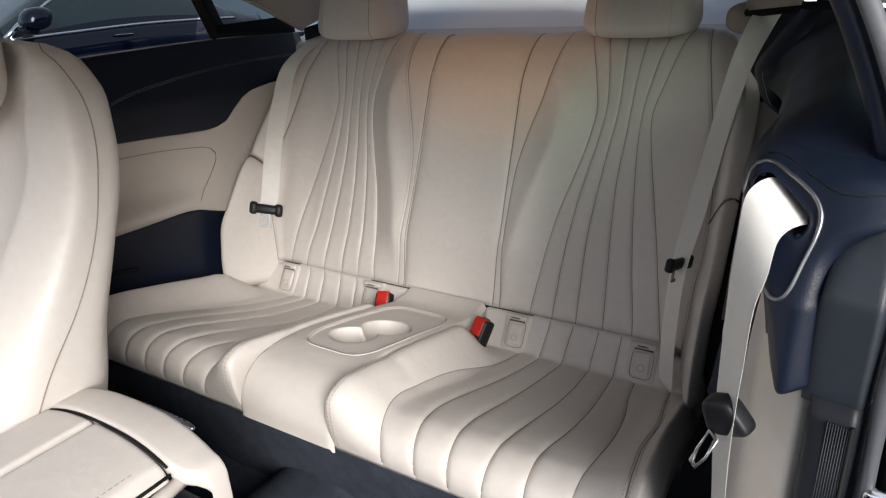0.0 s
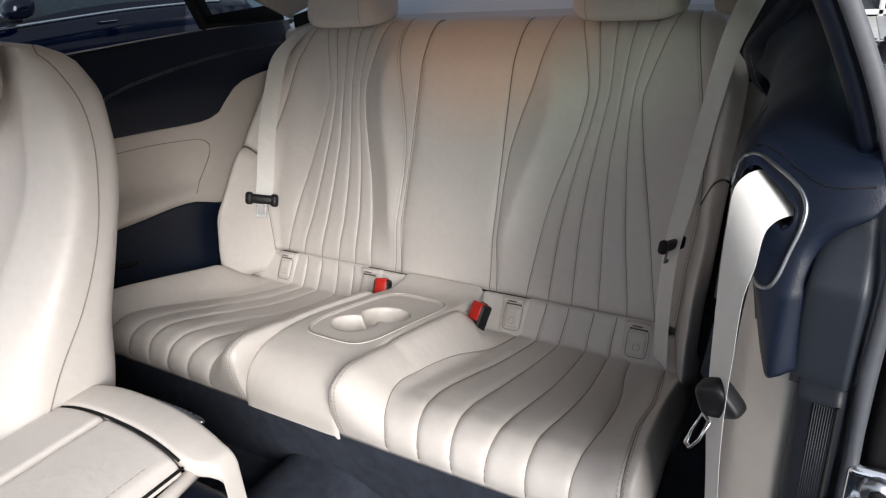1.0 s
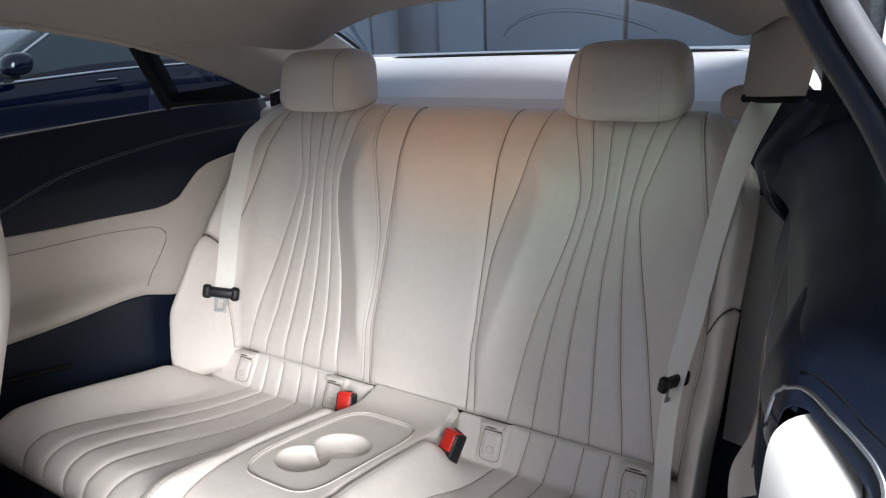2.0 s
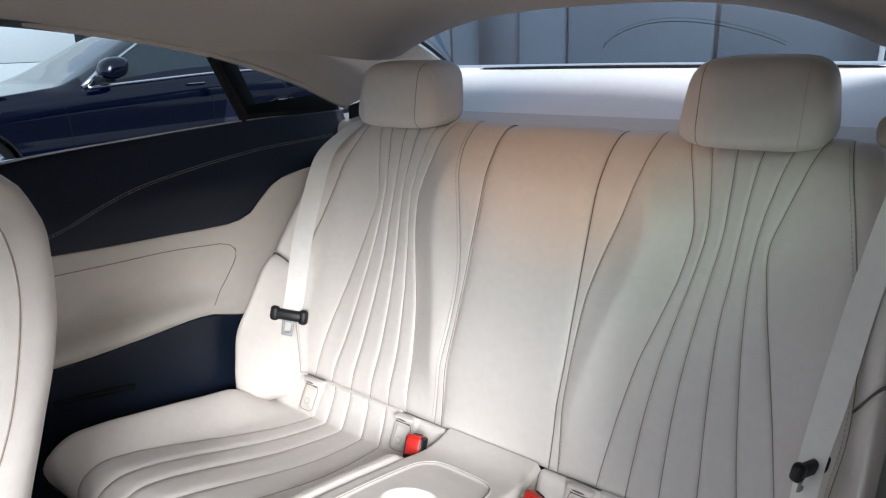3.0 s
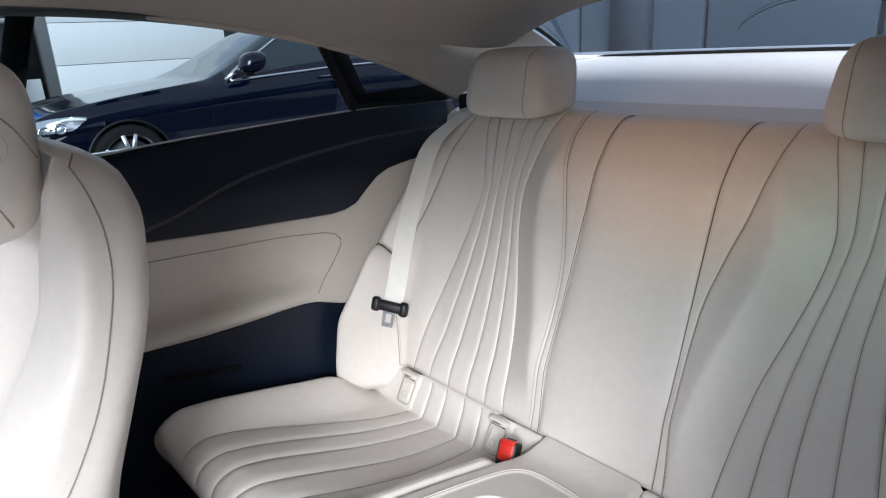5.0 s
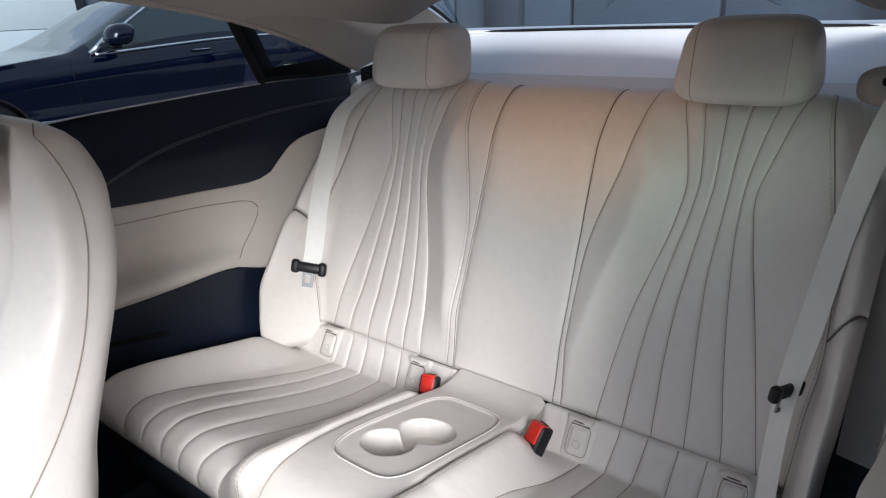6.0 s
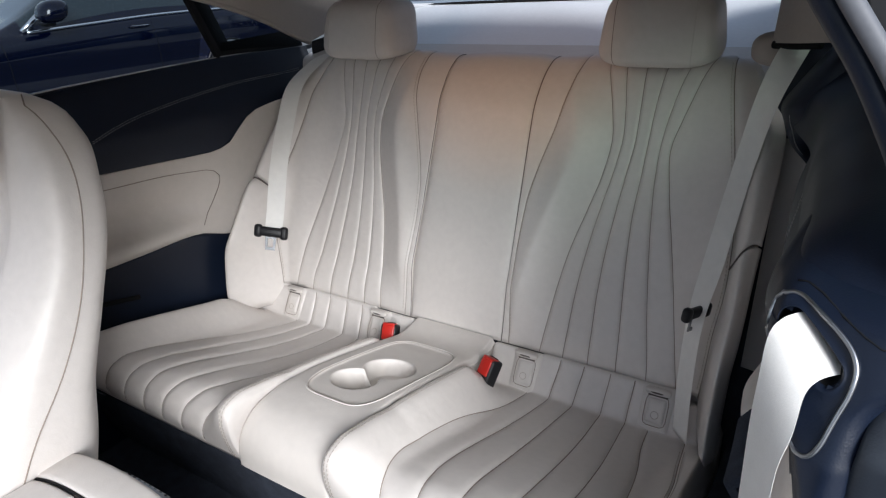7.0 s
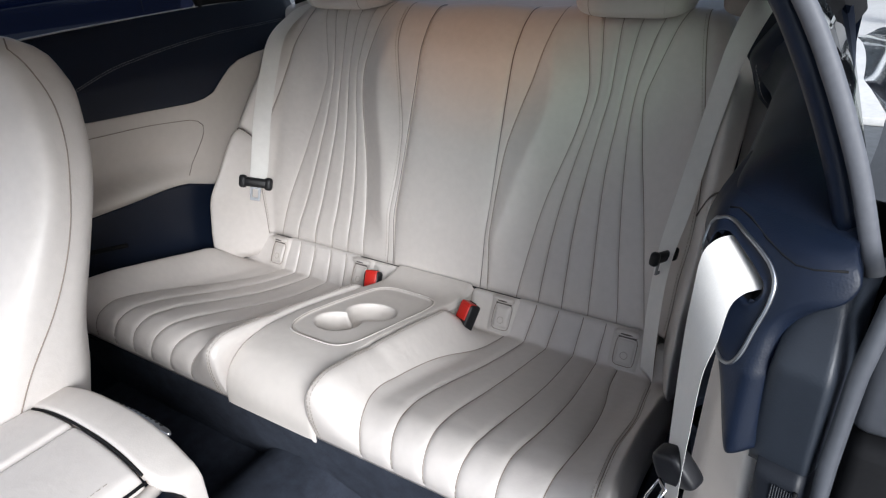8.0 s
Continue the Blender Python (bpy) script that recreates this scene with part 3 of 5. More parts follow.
def ribbon(name, pts, width, across, mat, parent, thick=0.0002, n=80):
    """A woven band along points; across gives, for each point, the direction of its width."""
    P = [Vector(p) for p in pts]
    A = [Vector(a).normalized() for a in across]
    ts = [i / (len(P) - 1) for i in range(len(P))]
    f = [curve_of(list(zip(ts, [p[k] for p in P]))) for k in range(3)]
    g = [curve_of(list(zip(ts, [a[k] for a in A]))) for k in range(3)]
    bm = bmesh.new()
    rows = []
    for i in range(n + 1):
        t = i / n
        c = Vector([q(t) for q in f])
        a = Vector([q(t) for q in g]).normalized()
        d = Vector([q(min(t + 0.01, 1)) - q(max(t - 0.01, 0)) for q in f]).normalized()
        nn = d.cross(a).normalized() * thick / 2
        k = [-0.5, -0.42, 0.0, 0.42, 0.5]
        rows.append([bm.verts.new(c + a * width * w + nn * s) for s in (1, -1) for w in (k if s == 1 else k[::-1])])
    m = len(rows[0])
    for p, q in zip(rows, rows[1:]):
        for i in range(m):
            bm.faces.new((p[i], p[(i + 1) % m], q[(i + 1) % m], q[i]))
    bm.faces.new(rows[0][::-1])
    bm.faces.new(rows[-1])
    for p, q in zip(rows, rows[1:]):
        for i in (0, 4, 5, 9):
            bm.edges.get((p[i], q[i])).smooth = False
    bmesh.ops.recalc_face_normals(bm, faces=bm.faces)
    return part(name, bm, mat, parent)


def latch_tongue(th, c, across, down, scale=1.0):
    """The tongue of a belt: a black moulded grip with a metal plate that ends in a slotted blade."""
    a, d = Vector(across).normalized(), Vector(down).normalized()
    n = a.cross(d).normalized()
    m = Matrix.Translation(c) @ Matrix((a, d, n)).transposed().to_4x4()
    bm = box(0, 0, 0, 0.060 * scale, 0.019 * scale, 0.014 * scale, 0.006 * scale, 3)
    for sx in (-1, 1):
        e = box(sx * 0.025 * scale, 0, 0, 0.016 * scale, 0.026 * scale, 0.016 * scale, 0.006 * scale, 3)
        me = bpy.data.meshes.new("tmp")
        e.to_mesh(me)
        e.free()
        bm.from_mesh(me)
        bpy.data.meshes.remove(me)
    bmesh.ops.transform(bm, matrix=m, verts=bm.verts)
    part("grip", bm, PLASTIC, th, "black moulded grip")
    plate = bmesh.new()
    rings = [[plate.verts.new(m @ Vector((x * scale, y * scale, z))) for x, y in loop] for z in (0.0005, 0.003) for loop in (((-0.011, 0.004), (0.011, 0.004), (0.0095, 0.036), (-0.0095, 0.036)), ((-0.0055, 0.013), (0.0055, 0.013), (0.0055, 0.030), (-0.0055, 0.030)))]
    for k in range(4):
        j = (k + 1) % 4
        for p, q in ((0, 1), (2, 3), (0, 2), (1, 3)):
            plate.faces.new((rings[p][k], rings[p][j], rings[q][j], rings[q][k]))
    bmesh.ops.recalc_face_normals(plate, faces=plate.faces)
    part("latch_plate", plate, STEEL, th, "slotted metal latch plate", smooth=False)


# ---- the rear seats ----
bench = thing("rear_bench", "cream leather rear bench with two fluted seats", "car seat")
for side in (1, -1):
    rear_backrest(side, bench)
    rear_cushion(side, bench)
    rear_headrest(side, bench)
centre_backrest(bench)
part("gusset", box(0.512, 0.043, 0.474, 0.055, 0.026, 0.05, 0.008, 3), LEATHER, bench)
centre_console()
for x in (-0.478, -0.202, 0.190, 0.462):
    child_seat_cap(x)
belt_buckle(-0.128, -0.070, 0.506, 14, -30)
belt_buckle(0.146, -0.096, 0.512, -22, -30)

belt = thing("rear_seat_belt", "cream rear seat belt hanging over the side wing", "seat belt", "rear seat belts")
on = [back_pt(x, v, 0.024) for x, v in ((0.538, 0.60), (0.541, 0.52), (0.544, 0.42), (0.542, 0.32), (0.538, 0.24), (0.536, 0.19), (0.536, 0.142))]
ribbon("webbing", [(-0.545, 0.33, 1.07), (-0.538, 0.27, 1.068)] + [(-x, y, z) for x, y, z in on], 0.046, [(1, 0.2, 0.1), (1, 0.2, 0.1), (1, 0.35, 0.1), (0.9, 0.5, 0.08), (0.80, 0.67, 0.06), (0.72, 0.70, 0.06), (0.72, 0.70, 0.06), (0.72, 0.70, 0.06), (0.78, 0.65, 0.06)], WEB, belt)
tx, ty, tz = back_pt(0.536, 0.150, 0.030)
latch_tongue(belt, (-tx, ty, tz), (0.85, 0.6, -0.22), (0.06, -0.36, -1.0), 1.3)
belt = thing("rear_seat_belt", "cream rear seat belt hanging in front of the backrest", "seat belt", "rear seat belts")
ribbon("webbing", [(0.590, 0.200, 1.118), (0.578, 0.175, 1.095), (0.556, 0.130, 1.02), (0.536, 0.10, 0.90), (0.524, 0.03, 0.78), (0.515, -0.030, 0.690), (0.513, -0.055, 0.58), (0.516, -0.065, 0.46)], 0.046, [(1, 0.2, 0), (1, 0.0, 0), (0.85, -0.45, 0.05), (0.78, -0.6, 0), (0.8, -0.6, 0), (0.7, -0.72, 0), (0.7, -0.72, 0), (0.7, -0.72, 0)], WEB, belt)
latch_tongue(belt, (0.516, -0.034, 0.700), (0.45, 1, -0.1), (-0.12, -0.1, -1.0), 1.0)


# ---- the car's shell: floor, side trim, headliner, rear window ----
shell = thing("car_floor", "dark navy carpeted car floor", "car floor", kind="structure")
part("carpet", grid(lambda u, v: (-0.72 + 1.44 * u, -2.3 + 2.0 * v, 0.255 + 0.10 * math.exp(-((-0.72 + 1.44 * u) / 0.13) ** 4) + 0.004 * noise.noise((u * 20, v * 25, 1))), 80, 100), CARPET, shell)
part("seat_riser", grid(lambda u, v: (-0.70 + 1.40 * u, -0.50 + 0.06 * (1 - v) ** 2 + 0.004 * noise.noise((u * 14, v * 4, 3)), 0.25 + 0.255 * v), 60, 12, flip=True), CARPET, shell)
part("bulkhead", grid(lambda u, v: (-0.715 + 1.43 * u, 0.055 + 0.40 * max(0.0, 0.76 * v - 0.25), 0.25 + 0.76 * v), 40, 24), CARPET, shell)
part("side_filler", grid(lambda u, v: (0.585 + 0.13 * u, 0.035 + 0.40 * (0.06 + 0.42 * v) - 0.03 * u, 0.56 + 0.42 * v), 8, 16), LEATHER_SMOOTH, shell, "cream trim beside the backrest")
part("wheel_arch_trim", grid(lambda u, v: (0.59 + 0.11 * u, -0.50 + 0.6 * v, 0.44 + 0.0 * u), 4, 10), CARPET, shell)
part("wheel_arch_trim", grid(lambda u, v: (-0.59 - 0.11 * u, -0.50 + 0.6 * v, 0.44 + 0.0 * u), 4, 10), CARPET, shell)

N_C = curve_of([(-1.9, 0.955), (-0.75, 0.915), (-0.483, 0.901), (-0.331, 0.889), (-0.208, 0.883), (-0.11, 0.877), (-0.06, 0.876), (-0.01, 0.888), (0.03, 0.922), (0.06, 0.942), (0.12, 0.958), (0.196, 0.966), (0.34, 0.972)])
SILL = curve_of([(-1.9, 1.015), (-0.75, 1.048), (-0.5, 1.063), (-0.4, 1.070), (-0.2, 1.078), (0.05, 1.084), (0.34, 1.082)])
C_N = curve_of([(-1.9, 0.64), (-0.75, 0.695), (-0.542, 0.698), (-0.424, 0.686), (-0.304, 0.686), (-0.198, 0.690), (-0.142, 0.684), (-0.082, 0.662), (0.02, 0.64), (0.34, 0.6)])
POCKET = curve_of([(-1.9, 0.90), (-0.489, 0.863), (-0.335, 0.855), (-0.211, 0.850), (-0.09, 0.836)])


def side_pt(y, z, d):
    """Inner face of the car's side at y and height z (for the side +1)."""
    x = 0.640 + 0.022 * (1 - smooth(y, -0.5, -0.05)) + 0.060 * smooth(z, 0.95, 1.09) - 0.018 * smooth(y, 0.05, 0.25)
    dish = 0.030 * math.exp(-((z - 0.765) / 0.05) ** 2) * (1 - smooth(y, -0.2, -0.06))
    ledge = -0.030 * math.exp(-((z - 0.712) / 0.022) ** 2) * (1 - smooth(y, -0.25, -0.08))
    low = 0.01 * smooth(z, 0.68, 0.60)
    return (x + dish + ledge + low - d, y, z)


def trim_strip(name, side, lo, hi, y0, y1, mat, parent, puff=0.004, nz=12, label=""):
    P = lambda w, v, d: (lambda q: (side * q[0], q[1], q[2]))(side_pt(v, w, d))
    return part(name, fixed_normals(strip(P, lo, hi, y0, y1, nz, 70, puff, 8.0, 0.012)), mat, parent, label)


NEAR_TOP = const(1.040)
for side, y0, sill in ((-1, -1.9, SILL), (1, -0.44, NEAR_TOP)):
    panel = thing("rear_side_trim", "two-tone navy and cream leather side trim", "car door trim", "side trims")
    trim_strip("upper_panel", side, N_C, sill, y0, 0.34, NAVY, panel, 0.003)
    trim_strip("middle_panel", side, C_N, N_C, -0.30 if side > 0 else y0, 0.34, LEATHER_SMOOTH, panel, 0.003, 24)
    if side > 0:
        trim_strip("hidden_panel", side, C_N, N_C, y0, -0.302, CARPET, panel, 0.003, 12)
    trim_strip("lower_panel", side, const(0.25), C_N, y0, 0.34, NAVY, panel, 0.003)
    P = lambda w, v, d, side=side: (lambda q: (side * q[0], q[1], q[2]))(side_pt(v, w, d))
    line = curve_of([(-1.9, 0.95), (-0.6, 0.885), (-0.53, 0.902), (-0.477, 0.920), (-0.401, 0.940), (-0.341, 0.963), (-0.267, 0.985), (-0.164, 1.002), (0.02, 1.019), (0.215, 1.026), (0.34, 1.03)])
    for k in (-0.002, 0.002):
        dashes([P(line(v) + k, v, 0.0045) for v in np.linspace(max(y0, -0.55), 0.28, 80)], 0.00042, NAVY_THREAD, "stitching", panel)
    seam = [P(POCKET(v), v, 0.0034) for v in np.linspace(max(y0, -1.6), -0.10, 60)] + [P(0.829, -0.078, 0.0034), P(0.816, -0.066, 0.0034), P(0.800, -0.067, 0.0034), P(0.785, -0.076, 0.0048), P(0.757, -0.095, 0.0056), P(0.73, -0.118, 0.0056), P(0.706, -0.138, 0.0048)]
    part("pocket_seam", tube(seam, 0.0009, 6), SEAM_BROWN, panel)
    if side < 0:
        groove = [P(0.6, v, 0.004)[0:1] + (v, 0.603 - 0.19 * (v + 0.41)) for v in np.linspace(-0.48, -0.33, 12)]
        part("storage_slot", tube(groove, 0.006, 8), BLACK_RUBBER, panel)
    if side > 0:
        CL = [curve_of([(i / 6, q[k]) for i, q in enumerate(((0.640, 0.11, 1.118), (0.604, 0.10, 1.066), (0.582, 0.09, 1.027), (0.588, 0.10, 0.995), (0.602, 0.07, 0.975), (0.641, -0.017, 0.962), (0.660, -0.08, 0.92)))]) for k in range(3)]
        part("corner_panel", fixed_normals(grid(lambda u, v: (CL[0](v) + (0.715 - CL[0](v)) * u, CL[1](v) - 0.10 * u - 0.016 * math.sin(math.pi * min(1, 2.2 * u)) + 0.03 * (1 - smooth(u, 0, 0.08)), CL[2](v)), 24, 40)), NAVY, panel)
        dashes([(CL[0](v) + 0.020, CL[1](v) - 0.033, CL[2](v)) for v in np.linspace(0.36, 0.72, 30)], 0.0005, NAVY_THREAD, "stitching", panel)
        continue
    part("window_sill", fixed_normals(grid(lambda u, v, side=side: (side * (0.702 + 0.022 * u), y0 + (0.40 - y0) * v, SILL(y0 + (0.40 - y0) * v) - 0.001 - 0.014 * u), 6, 60)), NAVY, panel)
    part("sill_seal", tube([(side * 0.703, v, SILL(v) + 0.001) for v in np.linspace(y0, 0.33, 60)], 0.0018, 6), NAVY_THREAD if side < 0 else BLACK_RUBBER, panel)


roof = thing("headliner", "cream cloth headliner of the car roof", "car headliner", kind="structure")
RAIL = curve_of([(-1.6, 1.27), (-1.2, 1.315), (-0.7, 1.312), (-0.427, 1.300), (-0.245, 1.277), (-0.136, 1.257), (-0.037, 1.235), (0.06, 1.208), (0.185, 1.163), (0.309, 1.106), (0.36, 1.085)])
MID = curve_of([(-1.6, 1.345), (-1.2, 1.375), (-0.7, 1.385), (-0.3, 1.378), (0.1, 1.345), (0.36, 1.300)])


def headliner(u, v):
    x = -0.66 + 1.32 * u
    k = abs(x) / 0.66
    yend = 0.345 + 0.03 * (1 - k * k) - 0.36 * smooth(k, 0.74, 1.0)
    y = -1.46 + (yend + 1.46) * v
    r, m = RAIL(y), MID(y)
    return (x, y, r + (m - r) * (1 - k ** 3.0))


part("ceiling_cloth", fixed_normals(grid(headliner, 60, 50)), HEADLINER_M, roof)
part("roof_skin", fixed_normals(grid(lambda u, v: (lambda p: (p[0] * 1.06, p[1], p[2] + 0.035))(headliner(u, v)), 30, 30)), PAINT, roof)

for side in (1, -1):
    pil = thing("c_pillar_trim", "cream cloth-covered rear roof pillar", "car pillar trim", "roof pillars")

    def pillar(u, v, side=side):
        a = Vector((0.66, -0.015 + 0.355 * v, RAIL(-0.015 + 0.355 * v)))
        b = Vector((0.505 + 0.05 * v, 0.345 + 0.33 * v, 1.287 - 0.125 * v))
        p = a.lerp(b, u)
        p += Vector((0.02, 0, 0.012)) * math.sin(math.pi * u)
        return (side * p.x, p.y, p.z)
    part("pillar_cover", fixed_normals(grid(pillar, 20, 24)), HEADLINER_M, pil)

    def foot(u, v, side=side):
        a = Vector((0.66, 0.34, RAIL(0.34)))
        b = Vector((0.555, 0.675, 1.162))
        p = a.lerp(b, u)
        p.z -= 0.10 * v
        return (side * p.x, p.y, p.z)
    if side > 0:
        q = [Vector(c) for c in ((0.535, 0.36, 1.262), (0.655, 0.03, 1.215), (0.545, 0.20, 1.114), (0.640, 0.115, 1.124))]
        part("lower_cover", fixed_normals(grid(lambda u, v: q[0].lerp(q[1], u).lerp(q[2].lerp(q[3], u), v) + Vector((-0.006, -0.012, 0.0)) * math.sin(math.pi * u), 14, 14)), HEADLINER_M, pil)
        part("belt_slot", tube([(0.548, 0.200, 1.111), (0.585, 0.172, 1.113), (0.622, 0.138, 1.118)], 0.007, 8), BLACK_RUBBER, pil)
        back = [Vector(c) for c in ((0.552, 0.225, 1.128), (0.730, 0.110, 1.128), (0.552, 0.215, 0.955), (0.730, 0.095, 0.955))]
        part("inner_cover", fixed_normals(grid(lambda u, v: back[0].lerp(back[1], u).lerp(back[2].lerp(back[3], u), v), 6, 6)), NAVY, pil, "navy panel behind the belt slot")
        part("slot_collar", pillow(0.568, 0.240, 1.100, 0.060, 0.040, 0.030, 0.7, 14), HEADLINER_M, pil)
    part("pillar_foot", fixed_normals(grid(foot, 14, 6)), PLASTIC, pil)
    rail = [(side * (0.662 + 0.004), y, RAIL(y) - 0.002) for y in np.linspace(-1.46, 0.34, 60)]
    part("rail_edge", tube(rail, 0.008, 8), HEADLINER_M, pil)

shelf = thing("parcel_shelf", "pale grey rear parcel shelf below the window", "parcel shelf")
SH, SH_LEN = profile([(0.29, 1.02), (0.31, 1.045), (0.36, 1.060), (0.46, 1.082), (0.56, 1.112), (0.64, 1.146), (0.69, 1.163), (0.74, 1.166)])
part("shelf_panel", grid(lambda u, v: (lambda q: (-0.68 + 1.36 * u, q[0], q[1]))(SH(SH_LEN * (0.34 + 0.66 * v))), 20, 40), SHELF_M, shelf)
# weaker light on the shelf's front is put into a cream colour
part("shelf_front_dim", grid(lambda u, v: (lambda q: (-0.68 + 1.36 * u, q[0], q[1]))(SH(SH_LEN * 0.36 * v, 0.004 * (1 - v))), 20, 20), LEATHER_SMOOTH, shelf, "front of the shelf, its duller light put into cream")
part("window_base_trim", tube([(-0.60 + 1.2 * i / 30, 0.735 - 0.07 * (2 * i / 30 - 1) ** 2, 1.168) for i in range(31)], 0.010, 8), SHELF_M, shelf, "rolled edge below the rear window")

rear = tagged(new("window_1"), "tinted rear window with black edge band", "car window", kind="structure")


def rear_glass(u, v, off=0.0):
    k = 2 * u - 1
    a = Vector((0.515 * k, 0.36 + 0.03 * (1 - k * k), 1.318 - 0.034 * k * k))
    b = Vector((0.560 * k, 0.675 + 0.045 * (1 - k * k), 1.170 - 0.003 * k * k))
    p = a.lerp(b, v)
    p.z += 0.012 * math.sin(math.pi * v) + off
    return p


pane = part("pane", grid(rear_glass, 30, 14), WINDOW_TINT, rear)
pane.visible_shadow = False
edge = [rear_glass(i / 20, 0) for i in range(21)] + [rear_glass(1, j / 8) for j in range(1, 9)] + [rear_glass(1 - i / 20, 1) for i in range(1, 21)] + [rear_glass(0, 1 - j / 8) for j in range(1, 8)]
part("edge_band", tube(edge, 0.007, 8, True, 0.5), BLACK_RUBBER, rear)
arc = [rear_glass(0.42 + 0.36 * t, 0.72 - 0.33 * math.sin(math.pi * t) ** 0.8, -0.004) for t in np.linspace(0.0, 1, 40)]
part("aerial_line", tube(arc, 0.0008, 5), BLACK_RUBBER, rear)

for side in (1, -1):
    win = thing("side_window", "raised rear side window with rubber edge seal", "car window", "side windows")
    FR = curve_of([(1.02, 0.783), (1.10, 0.755), (1.18, 0.716), (1.24, 0.676), (1.32, 0.640)])
    seal = [(side * FR(z), -0.63 + 0.10 * max(0, z - 1.15), z) for z in np.linspace(1.02, 1.315, 30)]
    if side > 0:
        part("front_seal", tube(seal, 0.0046, 10, False, 1.4), RUBBER, win)
    else:
        ends = Vector((-0.735, -0.655, 1.05)), Vector((-0.690, -0.572, 1.325))
        bm = box(0, 0, 0, 0.014, 0.039, (ends[1] - ends[0]).length, 0.003)
        bmesh.ops.transform(bm, matrix=Matrix.Translation((ends[0] + ends[1]) / 2) @ (ends[1] - ends[0]).to_track_quat("Z", "Y").to_matrix().to_4x4(), verts=bm.verts)
        part("front_post", bm, BLACK_RUBBER, win)

    def side_glass(u, v, side=side):
        y = -0.625 + 0.67 * u
        top = RAIL(y) + 0.012
        z = 1.06 + (top - 1.06) * v
        return (side * (max(FR(min(z, 1.315)) + 0.004 - 0.045 * u, 0.672) if side > 0 else FR(min(z, 1.315)) + 0.004 + 0.01 * u), y, z)
    g = part("pane", grid(side_glass, 14, 10), WINDOW_CLEAR if side < 0 else WINDOW_NEAR, win)
    g.visible_shadow = side > 0
    band = [(side * (FR(z) - 0.0135), -0.615 + 0.10 * max(0, z - 1.15), z) for z in np.linspace(1.045, 1.30, 30)]
    if side > 0:
        part("inner_seal", tube(band, 0.0085, 10, False, 1.0), NAVY, win)
    rail_seal = [(side * (0.668 - 0.01 * max(0, y)), y, RAIL(y) - 0.012) for y in np.linspace(-0.61, 0.33, 40)]
    if side > 0:
        part("rail_seal", tube(rail_seal, 0.011, 8), BLACK_RUBBER, win)
    bar = [Vector((side * 0.715, 0.07, 1.075)), Vector((side * 0.672, -0.036, 1.245))]
    bm = box(0, 0.014, 0, 0.012, 0.072, (bar[1] - bar[0]).length, 0.003)
    bmesh.ops.transform(bm, matrix=Matrix.Translation((bar[0] + bar[1]) / 2) @ (bar[1] - bar[0]).to_track_quat("Z", "Y").to_matrix().to_4x4(), verts=bm.verts)
    part("divider_bar", bm, BLACK_RUBBER, win)
    if side < 0:
        part("quarter_trim", fixed_normals(grid(lambda u, v: (-0.694 - 0.014 * v, 0.045 + 0.30 * u, 1.045 + (0.072 + 0.012 * u) * v), 8, 4)), BLACK_RUBBER, win, "black trim below the quarter window")

    def quarter(u, v, side=side):
        y = 0.05 + 0.28 * u
        return (side * (0.712 - 0.04 * v), y - 0.08 * v * (1 - u), 1.07 + (max(RAIL(y), 1.07) + 0.012 - 1.07) * v)
    g = part("quarter_pane", grid(quarter, 8, 6), WINDOW_CLEAR if side < 0 else WINDOW_NEAR, win)
    g.visible_shadow = side > 0


# ---- near door post: belt guide, column trim, seals ----
col = thing("door_post_trim", "navy leather door post trim beside the open door", "car pillar trim")
LEFT = curve_of([(0.8720, 0.7075), (0.8969, 0.7020), (0.9247, 0.6960), (0.9562, 0.6860), (0.9825, 0.6738), (1.007, 0.6632), (1.034, 0.6677), (1.0582, 0.684)])
RIGHT = curve_of([(0.872, 0.737), (0.8955, 0.7363), (0.9295, 0.7366), (0.960, 0.7387), (0.9833, 0.7443), (0.998, 0.7552), (1.0105, 0.7700), (1.0218, 0.776), (1.035, 0.771), (1.0662, 0.752)])


def post_pt(x, z, d):
    """Front of the door post at x and height z: it leans back and away from the opening."""
    lx = LEFT(z)
    across = x - 0.71 if x < 0.73 else 0.02 + 0.02 * (1 - math.exp(-(x - 0.73) / 0.02))
    lean = (0.43 if z > 0.946 else 0.12) * (z - 0.946) - 0.533 * across
    roll = 0.045 * (1 - smooth(x, lx, lx + 0.016)) ** 2 + 0.016 * smooth(x, RIGHT(z) - 0.021, RIGHT(z) + 0.006) ** 1.3 * (1 - smooth(z, 0.985, 1.012))
    top = 0.05 * smooth(z, 1.028, 1.052) ** 2
    return (x, -0.668 + lean + roll + top - d, z)


panel = fixed_normals(strip(lambda w, v, d: post_pt(w, v + 0.5 * (w - 0.712) * (1 - smooth(v, 0.872, 0.94)), d), LEFT, RIGHT, 0.872, 1.052, 30, 56, 0.003, 8.0, 0.02))
hole = [f for f in panel.faces if abs(0.70 * (f.calc_center_median().x - 0.6985) - 0.71 * (f.calc_center_median().z - 1.0112)) < 0.024 and abs(0.71 * (f.calc_center_median().x - 0.6985) + 0.70 * (f.calc_center_median().z - 1.0112)) < 0.0130]
bmesh.ops.delete(panel, geom=hole, context="FACES")
part("belt_guide_panel", panel, NAVY, col)
part("crease_seam", tube([post_pt(x, z, 0.0026) for x, z in ((0.684, 1.0405), (0.691, 1.0412), (0.7008, 1.0396), (0.7157, 1.034), (0.728, 1.0287), (0.737, 1.0258), (0.748, 1.0262), (0.767, 1.0300))], 0.0009, 6), BLACK_RUBBER, col)
